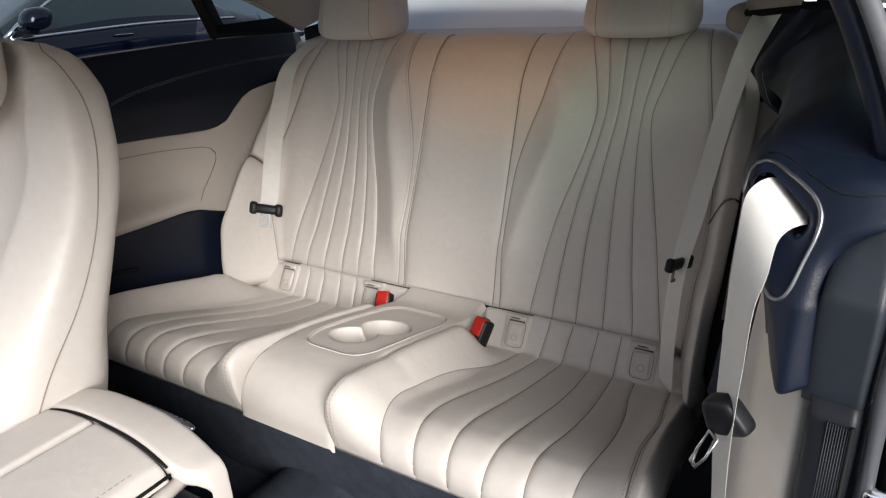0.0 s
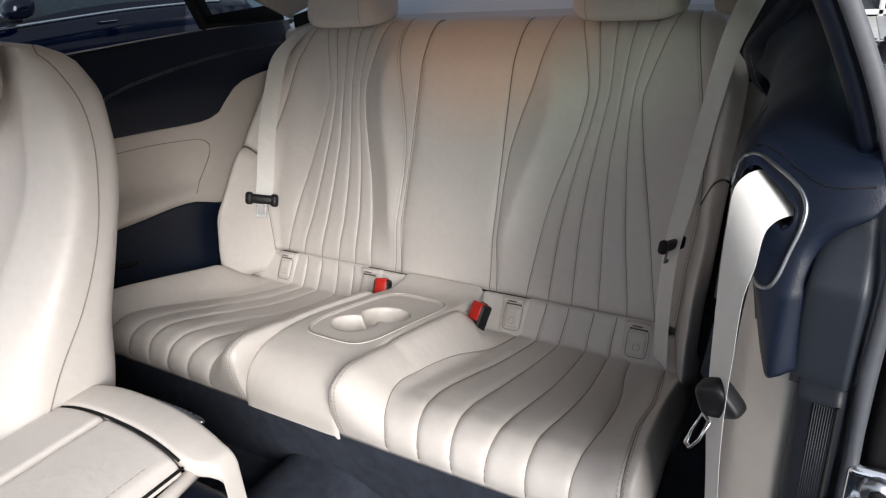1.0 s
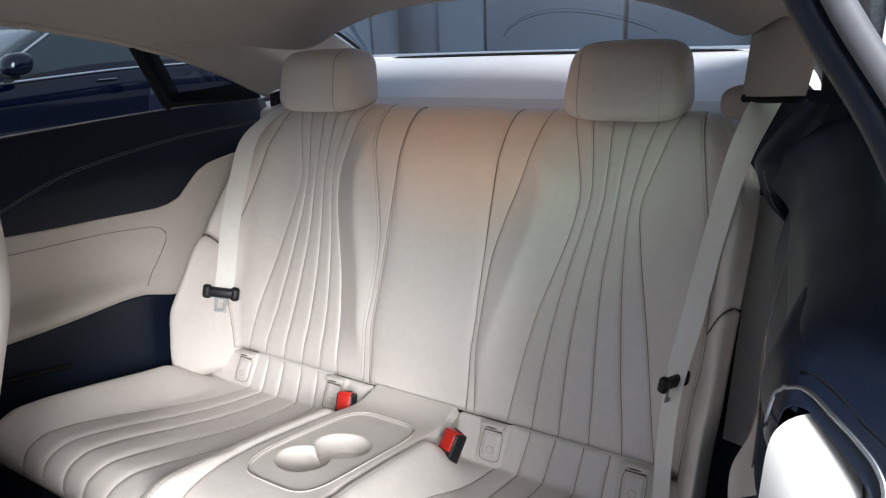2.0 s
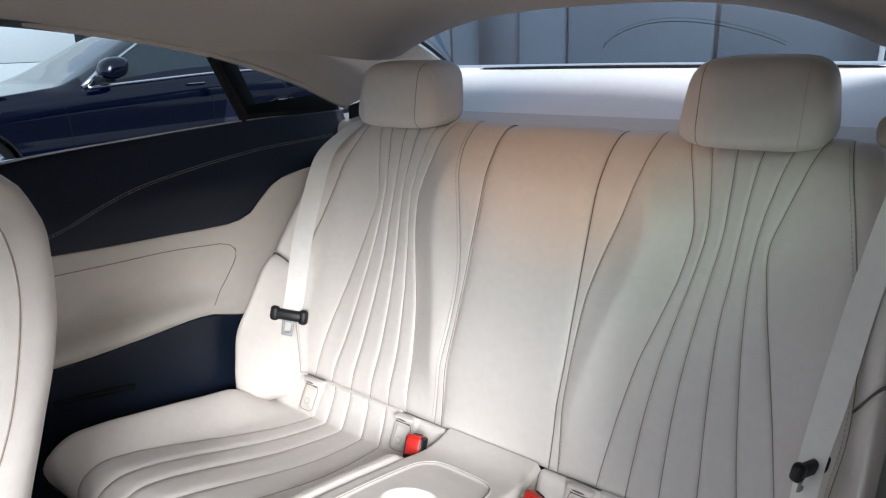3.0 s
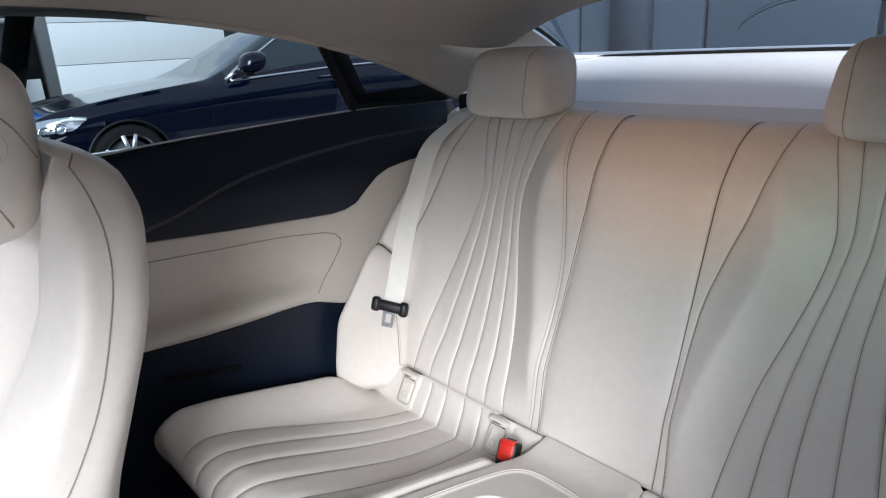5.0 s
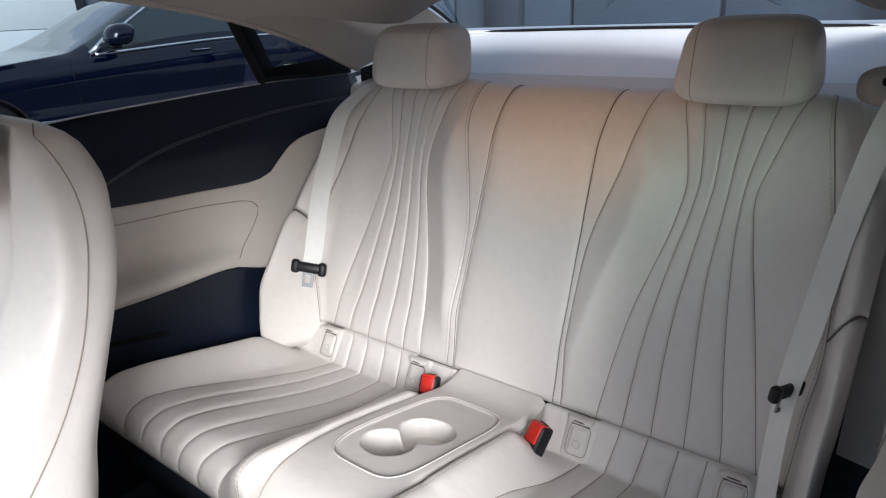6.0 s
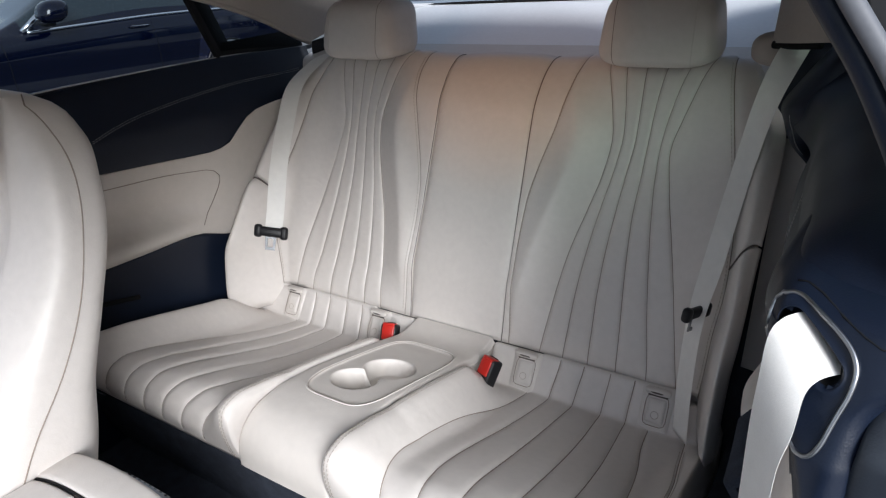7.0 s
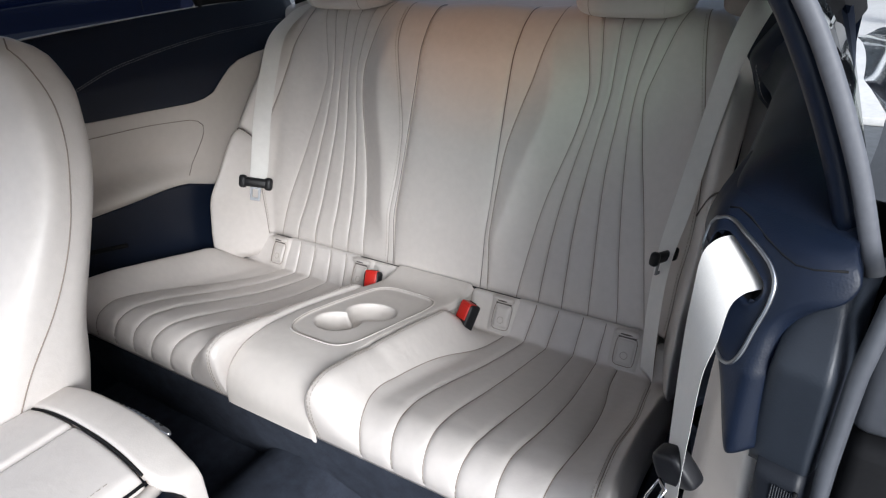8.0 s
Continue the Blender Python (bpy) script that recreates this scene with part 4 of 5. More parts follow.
LI = [curve_of([(t, q[k]) for t, q in ((0, (0.596, 0.115, 1.050)), (0.12, (0.612, 0.055, 1.036)), (0.25, (0.640, -0.030, 1.030)), (0.5, (0.656, -0.250, 1.034)), (0.75, (0.669, -0.450, 1.040)), (0.92, (0.672, -0.575, 1.036)), (1.0, (0.675, -0.612, 1.018)))]) for k in range(3)]
LO = [curve_of([(t, q[k]) for t, q in ((0, (0.705, 0.260, 1.128)), (0.12, (0.712, 0.120, 1.118)), (0.25, (0.724, -0.030, 1.108)), (0.5, (0.738, -0.250, 1.096)), (0.75, (0.748, -0.450, 1.086)), (0.92, (0.764, -0.596, 1.064)), (1.0, (0.773, -0.650, 1.030)))]) for k in range(3)]


def ledge_pt(u, v):
    p = Vector([f(v) for f in LI]).lerp(Vector([f(v) for f in LO]), u)
    p.z += 0.016 * math.sin(math.pi * u) * (1 - smooth(v, 0.86, 1.0)) - 0.035 * (1 - smooth(u, 0.0, 0.14)) ** 2
    return p


part("ledge", fixed_normals(grid(ledge_pt, 24, 50)), NAVY, col)
RIGHT2 = curve_of([(0.86, 0.785), (0.90, 0.785), (0.95, 0.786), (1.0, 0.789), (1.03, 0.794)])
part("jamb_panel", fixed_normals(strip(lambda x, z, d: (x, -0.673 - 0.25 * (x - 0.74) + 0.05 * smooth(x, 0.770, 0.792) + 0.032 * smooth(z, 0.955, 1.01) - d, z), lambda z: RIGHT(z) - 0.003, RIGHT2, 0.872, 1.018, 12, 30, 0.004, 8.0, 0.012)), NAVY_GREY, col, "darker moulded jamb panel")
LC = curve_of([(0.3, 0.672), (0.6, 0.676), (0.70, 0.680), (0.80, 0.684), (0.88, 0.688), (0.94, 0.694)])
part("lower_panel", fixed_normals(strip(lambda x, z, d: (x, -0.660 + 0.55 * (0.734 - x + math.hypot(0.734 - x, 0.005)) + 0.9 * max(0.0, x - 0.734) + 0.03 * (1 - smooth(x, LC(z), LC(z) + 0.015)) - d, z), LC, const(0.748), 0.3, 0.94, 12, 30, 0.004, 6.0, 0.02)), LEATHER_SMOOTH, col, "cream lower post panel")
part("lower_jamb_panel", fixed_normals(strip(lambda x, z, d: (x, -0.680 - 0.25 * (x - 0.74) + 0.04 * smooth(x, 0.767, 0.792) - d, z), const(0.7405), const(0.785), 0.30, 0.880, 14, 30, 0.003, 8.0, 0.012)), CHARCOAL, col, "dark ribbed jamb cover")
part("jamb_groove", tube([(0.771, -0.6905, 0.30), (0.770, -0.6905, 0.6), (0.769, -0.690, 0.868)], 0.0016, 6), BLACK_RUBBER, col)
for k in range(9):
    part("rib", tube([(0.7535 + 0.0017 * k, -0.6862 - 0.0004 * k, z) for z in np.linspace(0.31, 0.866, 6)], 0.0006, 5), CHARCOAL, col)
part("jamb_seal", tube([(0.789, -0.69, 0.30), (0.787, -0.69, 0.6), (0.784, -0.687, 0.80), (0.783, -0.684, 0.90), (0.786, -0.678, 0.97), (0.793, -0.668, 1.02), (0.803, -0.655, 1.05)], 0.0062, 10), JAMB_GREY, col, "grey rubber door seal")
# black block puts the dark void beside the jamb into colour
part("jamb_dark_block", box(0.850, -0.650, 0.596, 0.115, 0.05, 0.632, 0.01), BLACK_RUBBER, col)
# grey stands in for the reflection on blue body metal
part("inner_wing_panel", box(0.850, -0.640, 0.962, 0.12, 0.05, 0.098, 0.012, 3), JAMB_GREY, col, "inner body panel, reflection put into its grey")

guide = thing("belt_guide", "navy belt outlet with satin metal surround", "belt guide")
LOOP = [(0.6775, 1.034), (0.6725, 1.0240), (0.6712, 1.0042), (0.6765, 0.987), (0.687, 0.969), (0.6985, 0.9515), (0.7040, 0.9477), (0.7103, 0.9494), (0.7155, 0.9587), (0.7205, 0.977), (0.7256, 0.995), (0.7268, 1.009), (0.7225, 1.0190), (0.713, 1.0267), (0.7003, 1.0333), (0.6910, 1.0366), (0.6835, 1.0368)]
cl = [curve_of(list(zip(range(len(LOOP) + 1), [p[k] for p in LOOP + LOOP[:1]]))) for k in (0, 1)]
rim = [(cl[0](t), cl[1](t)) for t in np.linspace(0, len(LOOP), 90)[:-1]]
part("metal_surround", tube([post_pt(x, z, 0.004) for x, z in rim], 0.0017, 8, True), SATIN, guide)
MOUTH = [(0.6775, 1.017), (0.6785, 1.0235), (0.683, 1.0283), (0.6893, 1.0296), (0.6945, 1.0268), (0.704, 1.0198), (0.713, 1.0127), (0.7185, 1.008), (0.7198, 1.002), (0.717, 0.9955), (0.7125, 0.992), (0.7075, 0.993), (0.70, 0.999), (0.69, 1.0065), (0.681, 1.0125)]
ml = [curve_of(list(zip(range(len(MOUTH) + 1), [p[k] for p in MOUTH + MOUTH[:1]]))) for k in (0, 1)]
mouth = [(ml[0](t), ml[1](t)) for t in np.linspace(0, len(MOUTH), 90)[:-1]]
sx, sz = 0.6985, 1.0112
ring_angle = [math.atan2(z - sz, x - sx) for x, z in mouth]
edge = [min(rim, key=lambda q, a=a: abs((math.atan2(q[1] - sz, q[0] - sx) - a + math.pi) % (2 * math.pi) - math.pi)) for a in ring_angle]


def plate_pt(u, v):
    """From the metal surround inwards to the mouth of the outlet, where the plate rolls in."""
    i = int(u * 88.999) % 89
    (ax, az), (bx, bz) = edge[i], mouth[i]
    return post_pt(ax + (bx - ax) * v, az + (bz - az) * v, 0.0046 - 0.0015 * math.sin(math.pi * min(v * 1.1, 1)) - 0.004 * smooth(v, 0.86, 1.0) ** 2)


part("guide_plate", fixed_normals(grid(plate_pt, 89, 14, close_u=True)), NAVY, guide)
part("slot", fixed_normals(grid(lambda u, v: (lambda p: post_pt(sx + (p[0] - sx) * (1 - 0.10 * v), sz + (p[1] - sz) * (1 - 0.10 * v), 0.0007 - 0.024 * v))(mouth[int(u * 88.999) % 89]), 89, 5, close_u=True)), BLACK_RUBBER, guide)
part("slot_floor", fixed_normals(grid(lambda u, v: (lambda p: post_pt(sx + (p[0] - sx) * v * 0.92, sz + (p[1] - sz) * v * 0.92, -0.022))(mouth[int(u * 88.999) % 89]), 89, 2, close_u=True)), BLACK_RUBBER, guide)

belt = thing("front_seat_belt", "cream front seat belt coming out of the door post", "seat belt")
ribbon("webbing", [(0.7116, -0.6240, 1.0102), (0.7025, -0.6355, 1.0131), (0.6933, -0.6412, 1.0084), (0.6878, -0.6480, 0.9985), (0.6862, -0.6597, 0.9737), (0.6835, -0.6664, 0.9444), (0.6835, -0.674, 0.90), (0.6835, -0.677, 0.85), (0.6850, -0.679, 0.80), (0.691, -0.682, 0.70), (0.694, -0.68, 0.5), (0.694, -0.68, 0.34)], 0.046, [(0.60, -0.56, -0.56), (0.60, -0.56, -0.56), (0.60, -0.57, -0.55), (0.60, -0.60, -0.50), (0.58, -0.74, -0.30), (0.50, -0.86, -0.05), (0.46, -0.89, 0), (0.42, -0.91, 0), (0.39, -0.92, 0), (0.35, -0.94, 0), (0.33, -0.95, 0), (0.33, -0.95, 0)], WEB, belt)
grip = pillow(0, 0, 0, 0.0215, 0.010, 0.0165, 0.48, 16, 0.62)
bmesh.ops.transform(grip, matrix=Matrix.Translation((0.6855, -0.6825, 0.8475)) @ Matrix.Rotation(radians(-28), 4, "Y") @ Matrix.Rotation(radians(-25), 4, "Z"), verts=grip.verts)
part("grip", grip, PLASTIC, belt, "black moulded grip")
lp = [(0.676, -0.688, 0.833), (0.6685, -0.690, 0.814), (0.6650, -0.690, 0.800), (0.669, -0.694, 0.798), (0.676, -0.696, 0.811), (0.682, -0.694, 0.830)]
part("latch_plate", tube(lp, 0.0022, 6, True, 0.5), CHROME, belt, "slotted metal latch plate")

strk = thing("door_striker", "bright metal door striker on the jamb", "door striker")
part("plate", box(0.806, -0.690, 0.786, 0.048, 0.012, 0.074, 0.006, 3), CHROME, strk)
for dz in (0.022, -0.022):
    b = bmesh.new()
    bmesh.ops.create_cone(b, cap_ends=True, segments=20, radius1=0.0125, radius2=0.0105, depth=0.008, matrix=Matrix.Translation((0.803, -0.699, 0.786 + dz)) @ Matrix.Rotation(radians(90), 4, "X"))
    part("bolt", b, SATIN, strk)
    b = bmesh.new()
    bmesh.ops.create_cone(b, cap_ends=True, segments=6, radius1=0.006, radius2=0.006, depth=0.003, matrix=Matrix.Translation((0.803, -0.704, 0.786 + dz)) @ Matrix.Rotation(radians(90), 4, "X"))
    part("socket", b, BLACK_RUBBER, strk)
part("catch_bar", tube([(0.784, -0.694, 0.787), (0.786, -0.716, 0.787), (0.824, -0.716, 0.785), (0.826, -0.694, 0.785)], 0.0036, 8), CHROME, strk)

fender = thing("rear_fender", "dark blue painted rear wing of the car", "car body")
FS = [(0.30, 0.90), (0.55, 0.935), (0.75, 0.93), (0.92, 0.90), (1.0, 0.865), (1.035, 0.83), (1.047, 0.79), (1.052, 0.735)]
fw = curve_of([(i, p[1]) for i, p in enumerate(FS)])
fz = curve_of([(i, p[0]) for i, p in enumerate(FS)])
for side in (1, -1):
    part("outer_skin", fixed_normals(grid(lambda u, v, side=side: (side * (max(fw(u * 7), 0.815 - 0.30 * max(0.0, v - 0.02)) - 0.10 * v * v + 0.03 * math.sin(math.pi * v)), -0.66 + 2.0 * v, fz(u * 7) - 0.16 * v * v * smooth(u, 0.3, 0.8)), 28, 28)), GLOSS_PAINT, fender)
    part("belt_trim", tube([(side * 0.80, -0.63 + 1.0 * v, 1.052 + 0.01 * v) for v in np.linspace(0, 1, 12)], 0.005, 8), CHROME, fender)

# ---- front seat on the far side and the centre armrest ----
seat = thing("driver_chair", "cream leather front seat with piped side bolsters", "car seat")
YR = curve_of([(0.42, -0.730), (0.60, -0.706), (0.67, -0.690), (0.75, -0.677), (0.86, -0.641), (0.94, -0.613), (1.02, -0.594), (1.08, -0.591), (1.115, -0.606), (1.142, -0.645)])
DEP = curve_of([(0.42, 0.12), (0.7, 0.105), (0.83, 0.078), (0.90, 0.066), (0.965, 0.060), (1.05, 0.058), (1.11, 0.046), (1.14, 0.026)])
HW = curve_of([(0.42, 0.233), (0.6, 0.258), (0.85, 0.263), (1.0, 0.243), (1.08, 0.212), (1.12, 0.170), (1.14, 0.115)])


def seat_ring(u, v):
    z = 0.42 + 0.72 * v
    a = 2 * math.pi * u
    c, s = math.cos(a), math.sin(a)
    e = 0.52
    x = HW(z) * math.copysign(abs(c) ** e, c)
    y = DEP(z) * math.copysign(abs(s) ** e, s)
    hollow = 0.05 * max(0, 1 - (x / 0.17) ** 2) if s < 0 else 0.0
    if v > 0.999:
        return (-0.385 + 0.2 * x, YR(z) - DEP(z) + 0.2 * y, z + 0.002)
    return (-0.385 + x, YR(z) - DEP(z) + y + hollow, z)


part("backrest", capped(grid(seat_ring, 96, 60, close_u=True)), LEATHER, seat)


def on_seat(ang, z, out=0.001):
    u = ang / 360
    p = Vector(seat_ring(u, (z - 0.42) / 0.72))
    q = Vector((-0.385, YR(z) - DEP(z), z))
    d = (p - q)
    d.z = 0
    return p + d.normalized() * out


def seam_on_side(rows, out=0.0006):
    """Points on the inboard side of the seat at given (z, y)."""
    f = curve_of(rows)
    pts = []
    for z in np.linspace(rows[0][0], rows[-1][0], 50):
        s = (f(z) - (YR(z) - DEP(z))) / DEP(z)
        s = max(-0.97, min(0.97, s))
        q = math.copysign(abs(s) ** (1 / 0.52), s)
        a = math.degrees(math.asin(q)) % 360
        pts.append(on_seat(a, z, out))
    return pts


part("bolster_seam", tube(seam_on_side([(0.62, -0.86), (0.724, -0.803), (0.79, -0.752), (0.866, -0.706), (0.95, -0.673), (1.02, -0.653), (1.08, -0.651), (1.130, -0.660)], 0.0002), 0.0010, 6), SEAM_BROWN, seat)
part("seat_base", pillow(-0.385, -1.08, 0.46, 0.255, 0.30, 0.10, 0.4, 20), LEATHER, seat)
HR_SEAM = ((-0.714, 1.055), (-0.726, 1.082), (-0.740, 1.108), (-0.753, 1.136), (-0.751, 1.160), (-0.737, 1.177), (-0.716, 1.181), (-0.703, 1.175), (-0.688, 1.154), (-0.674, 1.126))
HR = (-0.385, -0.742, 1.133, 0.135, 0.082, 0.108, 0.58, 0.90, 0.010)
hr = part("headrest", pillow(*HR[:7], 30, HR[7], HR[8]), LEATHER, seat)


def on_headrest(y, z, out=0.0):
    """A place on the inboard side of the headrest."""
    cx, cy, cz, a, b, c, e, top, lean = HR
    zz = max(-0.98, min(0.98, (z - cz) / c))
    r = (1 - abs(zz) ** (2 / e)) ** (e / 2)
    yy = max(-0.985, min(0.985, (y - cy - lean * zz) / (b * r)))
    x = a * (1 + (top - 1) * (zz + 1) / 2) * r * (1 - abs(yy) ** (2 / e)) ** (e / 2)
    return (cx + x + out, cy + yy * b * r + lean * zz, z)


BUTTON = (-0.724, 1.145)
part("button_joint", tube([on_headrest(BUTTON[0] + 0.0125 * math.cos(a), BUTTON[1] + 0.0125 * math.sin(a), 0.0012) for a in np.linspace(0, 2 * math.pi, 30)[:-1]], 0.0008, 6, True), SEAM_SHADE, hr)
part("button_ring", tube([on_headrest(BUTTON[0] + 0.0205 * math.cos(a), BUTTON[1] + 0.0205 * math.sin(a), 0.0) for a in np.linspace(0, 2 * math.pi, 30)[:-1]], 0.0016, 8, True), LEATHER_SMOOTH, hr)
U = [curve_of([(i, q[k]) for i, q in enumerate(HR_SEAM)]) for k in (0, 1)]
part("headrest_seam", tube([on_headrest(U[0](t), U[1](t), 0.0002) for t in np.linspace(0, len(HR_SEAM) - 1, 60)], 0.0011, 6), SEAM_BROWN, hr)
for dx in (-0.05, 0.05):
    part("headrest_post", tube([(-0.385 + dx, -0.705, 1.05), (-0.385 + dx, -0.72, 1.13)], 0.007, 10), CHROME, seat)

arm = thing("centre_console_box", "cream padded split-lid centre armrest with chrome rear trim", "car armrest")


def lid(u, v, x0, x1):
    x = x0 + (x1 - x0) * u
    y = -1.40 + (0.5865 - 0.0060 * (x / 0.12) ** 2) * v
    k = (1 - abs(2 * u - 1) ** 26) * (1 - abs(2 * v - 1) ** 160)
    return (x, y, 0.678 + 0.012 * k - 0.020 * (abs(x) / 0.141) ** 3 - 0.010 * (1 - k))


for x0, x1 in ((-0.122, -0.0205), (-0.0195, 0.124)):
    part("lid", fixed_normals(grid(lambda u, v: lid(u, 1 - (1 - v) ** 2, x0, x1), 48, 70)), LEATHER, arm)
dashes([(0.108, y, lid(0.1275 / 0.1435, (y + 1.40) / 0.586, -0.0195, 0.124)[2] + 0.0012) for y in np.linspace(-1.38, -0.85, 60)], 0.0005, THREAD, "stitching", arm)
part("box_body", box(0.0, -1.11, 0.50, 0.238, 0.56, 0.30, 0.02, 3), NAVY, arm, "navy side of the armrest box")
part("lid_gap", box(0.0, -1.11, 0.648, 0.244, 0.575, 0.008, 0.002), BLACK_RUBBER, arm)
# rear bow over the console's end: across the top, then down at each side
bow = []
for i in range(41):
    t = -1 + 2 * i / 40
    if abs(t) < 0.6:
        x, z = 0.235 * t, 0.678 - 0.020 * (abs(t) / 0.6) ** 3
    else:
        k = (abs(t) - 0.6) / 0.4
        a = min(1, k * 2.2) * math.pi / 2
        x = math.copysign(0.141 + 0.022 * math.sin(a), t)
        z = 0.658 - 0.022 * (1 - math.cos(a)) - 0.62 * max(0, k - 0.4)
    slim = 0.014 * smooth(abs(t), 0.50, 0.78)
    bow.append((x, -0.785 - 0.008 * (x / 0.14) ** 2 + slim, z, 0.0265 - slim))
part("rear_bow", capped(grid(lambda u, v: (lambda i: (bow[i][0], bow[i][1] + bow[i][3] * math.copysign(abs(math.cos(2 * math.pi * u)) ** 0.25, math.cos(2 * math.pi * u)), bow[i][2] + 0.012 * math.copysign(abs(math.sin(2 * math.pi * u)) ** 0.6, math.sin(2 * math.pi * u))))(int(round(v * 40))), 24, 40, close_u=True)), LEATHER_SMOOTH, arm)
chrome = part("rear_chrome", pillow(0.038, -0.7605, 0.680, 0.062, 0.0055, 0.0055, 0.6, 20), SATIN, arm, "chrome trim with dark inlay")
for k in range(9):
    part("inlay", pillow(-0.004 + 0.0105 * k, -0.7580, 0.6842, 0.004, 0.0018, 0.0012, 0.8, 8), PLASTIC, chrome)
edge_z = lambda x: 0.6855 - 0.020 * (abs(x) / 0.141) ** 3
part("rear_gap", tube([(x, -0.8125 - 0.006 * (x / 0.12) ** 2, edge_z(x)) for x in np.linspace(-0.12, 0.122, 40)], 0.0018, 6), BLACK_RUBBER, arm)
part("side_gap", tube([(0.1245, y, 0.6625) for y in np.linspace(-1.40, -0.818, 20)], 0.0022, 6), BLACK_RUBBER, arm)
part("side_rail", tube([(0.132, -1.35, 0.640), (0.132, -1.1, 0.643), (0.131, -0.86, 0.645), (0.128, -0.80, 0.650)], 0.009, 10), LEATHER_SMOOTH, arm)
part("console_body", box(0.0, -1.05, 0.40, 0.25, 0.60, 0.34, 0.03, 3), NAVY, arm)

# ---- front of the cabin, outside the view: dashboard, windscreen ----
dash = thing("dashboard", "dark navy dashboard closing the front of the cabin", "dashboard", kind="structure")
part("dash_body", pillow(0, -1.98, 0.72, 0.72, 0.22, 0.24, 0.4, 16), NAVY, dash)

# ---- outside: ground, buildings, the parked car ----
tagged(part("ground", grid(lambda u, v: (-150 + 300 * u, -150 + 300 * v, 0.0), 60, 60), ASPHALT), "grey asphalt yard", "ground", kind="structure")
tagged(part("pavement", box(5.35, 1.0, 0.03, 8.5, 21.0, 0.06, 0.01), PAVE), "pale paved yard beside the car", "pavement", kind="structure")

tagged(part("pavement", box(0.3, 7.6, 0.027, 1.6, 7.8, 0.054, 0.01), PAVE), "pale paving behind the car", "pavement", kind="structure")

# unseen walls added to cut low sky light and darken reflections
for name, c, size in (("sky_block_near", (24.0, 14.0, 5.5), (0.4, 52.0, 11.0)), ("sky_block_front", (0.0, -26.0, 1.8), (60.0, 0.4, 3.6))):
    tagged(part(name, box(*c, *size, 0.02), SKY_BLOCK), "unseen grey wall added to block low sky light", "wall", kind="structure")

hall = thing("cladded_hall", "white panel-clad hall behind the parked car", "building")
wx = -20.0
part("core_wall", box(wx - 0.35, 6.1, 3.0, 0.5, 5.4, 6.0), DARK_GAP, hall)
for row in range(6):
    part("cladding_panel", box(wx - 0.05, 6.08, 0.62 + 1.10 * row - 0.06, 0.10, 4.86, 1.085, 0.008), PANEL_WHITE, hall)
part("side_wing", box(wx - 0.6, 14.3, 3.0, 0.5, 11.0, 6.0), MULLION, hall)
shop = thing("glazed_showroom", "dark glazed showroom front with a low white wall", "building")
part("glass_front", box(wx - 1.2, 2.95, 3.0, 0.2, 1.3, 6.0), DARK_GLASS, shop)
# daylight on this stretch of glazing is put into its pale colour
part("lit_glass_front", box(wx - 1.2, -2.0, 3.0, 0.2, 8.6, 6.0), PALE_GLASS, shop, "glazing with its daylight put into pale blue")
for k in range(5):
    part("mullion", box(wx - 1.0, 2.35 - 2.1 * k, 3.0, 0.14, 0.14, 6.0), FRAME_WHITE if k > 0 else MULLION, shop)
part("transom", box(wx - 1.0, -1.3, 2.34, 0.12, 9.8, 0.12), FRAME_WHITE, shop)
part("banner", box(wx - 0.9, 1.62, 3.2, 0.05, 0.62, 1.6), BLUE_SIGN, shop)
part("banner_post", box(wx - 0.9, 1.62, 1.2, 0.05, 0.16, 2.4), BLUE_SIGN, shop)
part("low_wall", box(wx - 0.6, 1.0, 0.40, 0.3, 4.6, 0.8, 0.02), PANEL_WHITE, shop)
barrier = thing("red_barrier", "red and white plastic barrier by the showroom", "barrier")
part("barrier_body", box(wx + 0.3, 2.05, 0.62, 0.3, 0.5, 1.15, 0.06, 3), RED_PAINT, barrier)
part("barrier_stripe", box(wx + 0.3, 1.95, 1.42, 0.31, 0.75, 0.42, 0.06, 3), PANEL_WHITE, barrier)

back_hall = thing("rear_facade", "blue-grey glazed building behind the car", "building")
by = 12.0
part("facade_core", box(0, by + 0.4, 2.25, 40, 0.5, 4.5), MULLION, back_hall)
for k in range(14):
    part("glass_panel", box(-19.5 + 3.0 * k, by + 0.08, 2.2, 2.9, 0.12, 4.3, 0.01), FACADE_GLASS, back_hall)
part("column", box(-7.55, by - 0.1, 2.25, 0.85, 0.4, 4.5), MULLION, back_hall)
entrance = thing("entrance_window", "white framed shop window with dark panes", "shop window")
ey = 11.55
for x0, x1 in ((-0.35, 1.11), (1.21, 3.0)):
    part("pane", box((x0 + x1) / 2, ey, 1.25, x1 - x0, 0.05, 2.3), DARK_GLASS, entrance)
for x in (-0.38, 1.157, 3.03):
    part("frame_post", box(x, ey - 0.04, 1.25, 0.075, 0.10, 2.4, 0.01), FRAME_WHITE, entrance)
for z, h in ((0.12, 0.08), (0.69, 0.07), (2.42, 0.08)):
    part("frame_rail", box(1.33, ey - 0.045, z, 3.4, 0.09, h, 0.01), FRAME_WHITE, entrance)
post = thing("street_column", "dark round steel column on the paving", "column")
part("shaft", tube([(1.275, 7.74, 0.06), (1.275, 7.74, 3.0)], 0.15, 28), BLACK_RUBBER, post)
part("collar", tube([(1.275, 7.74, 0.06), (1.275, 7.74, 0.17)], 0.172, 28), BLACK_RUBBER, post)


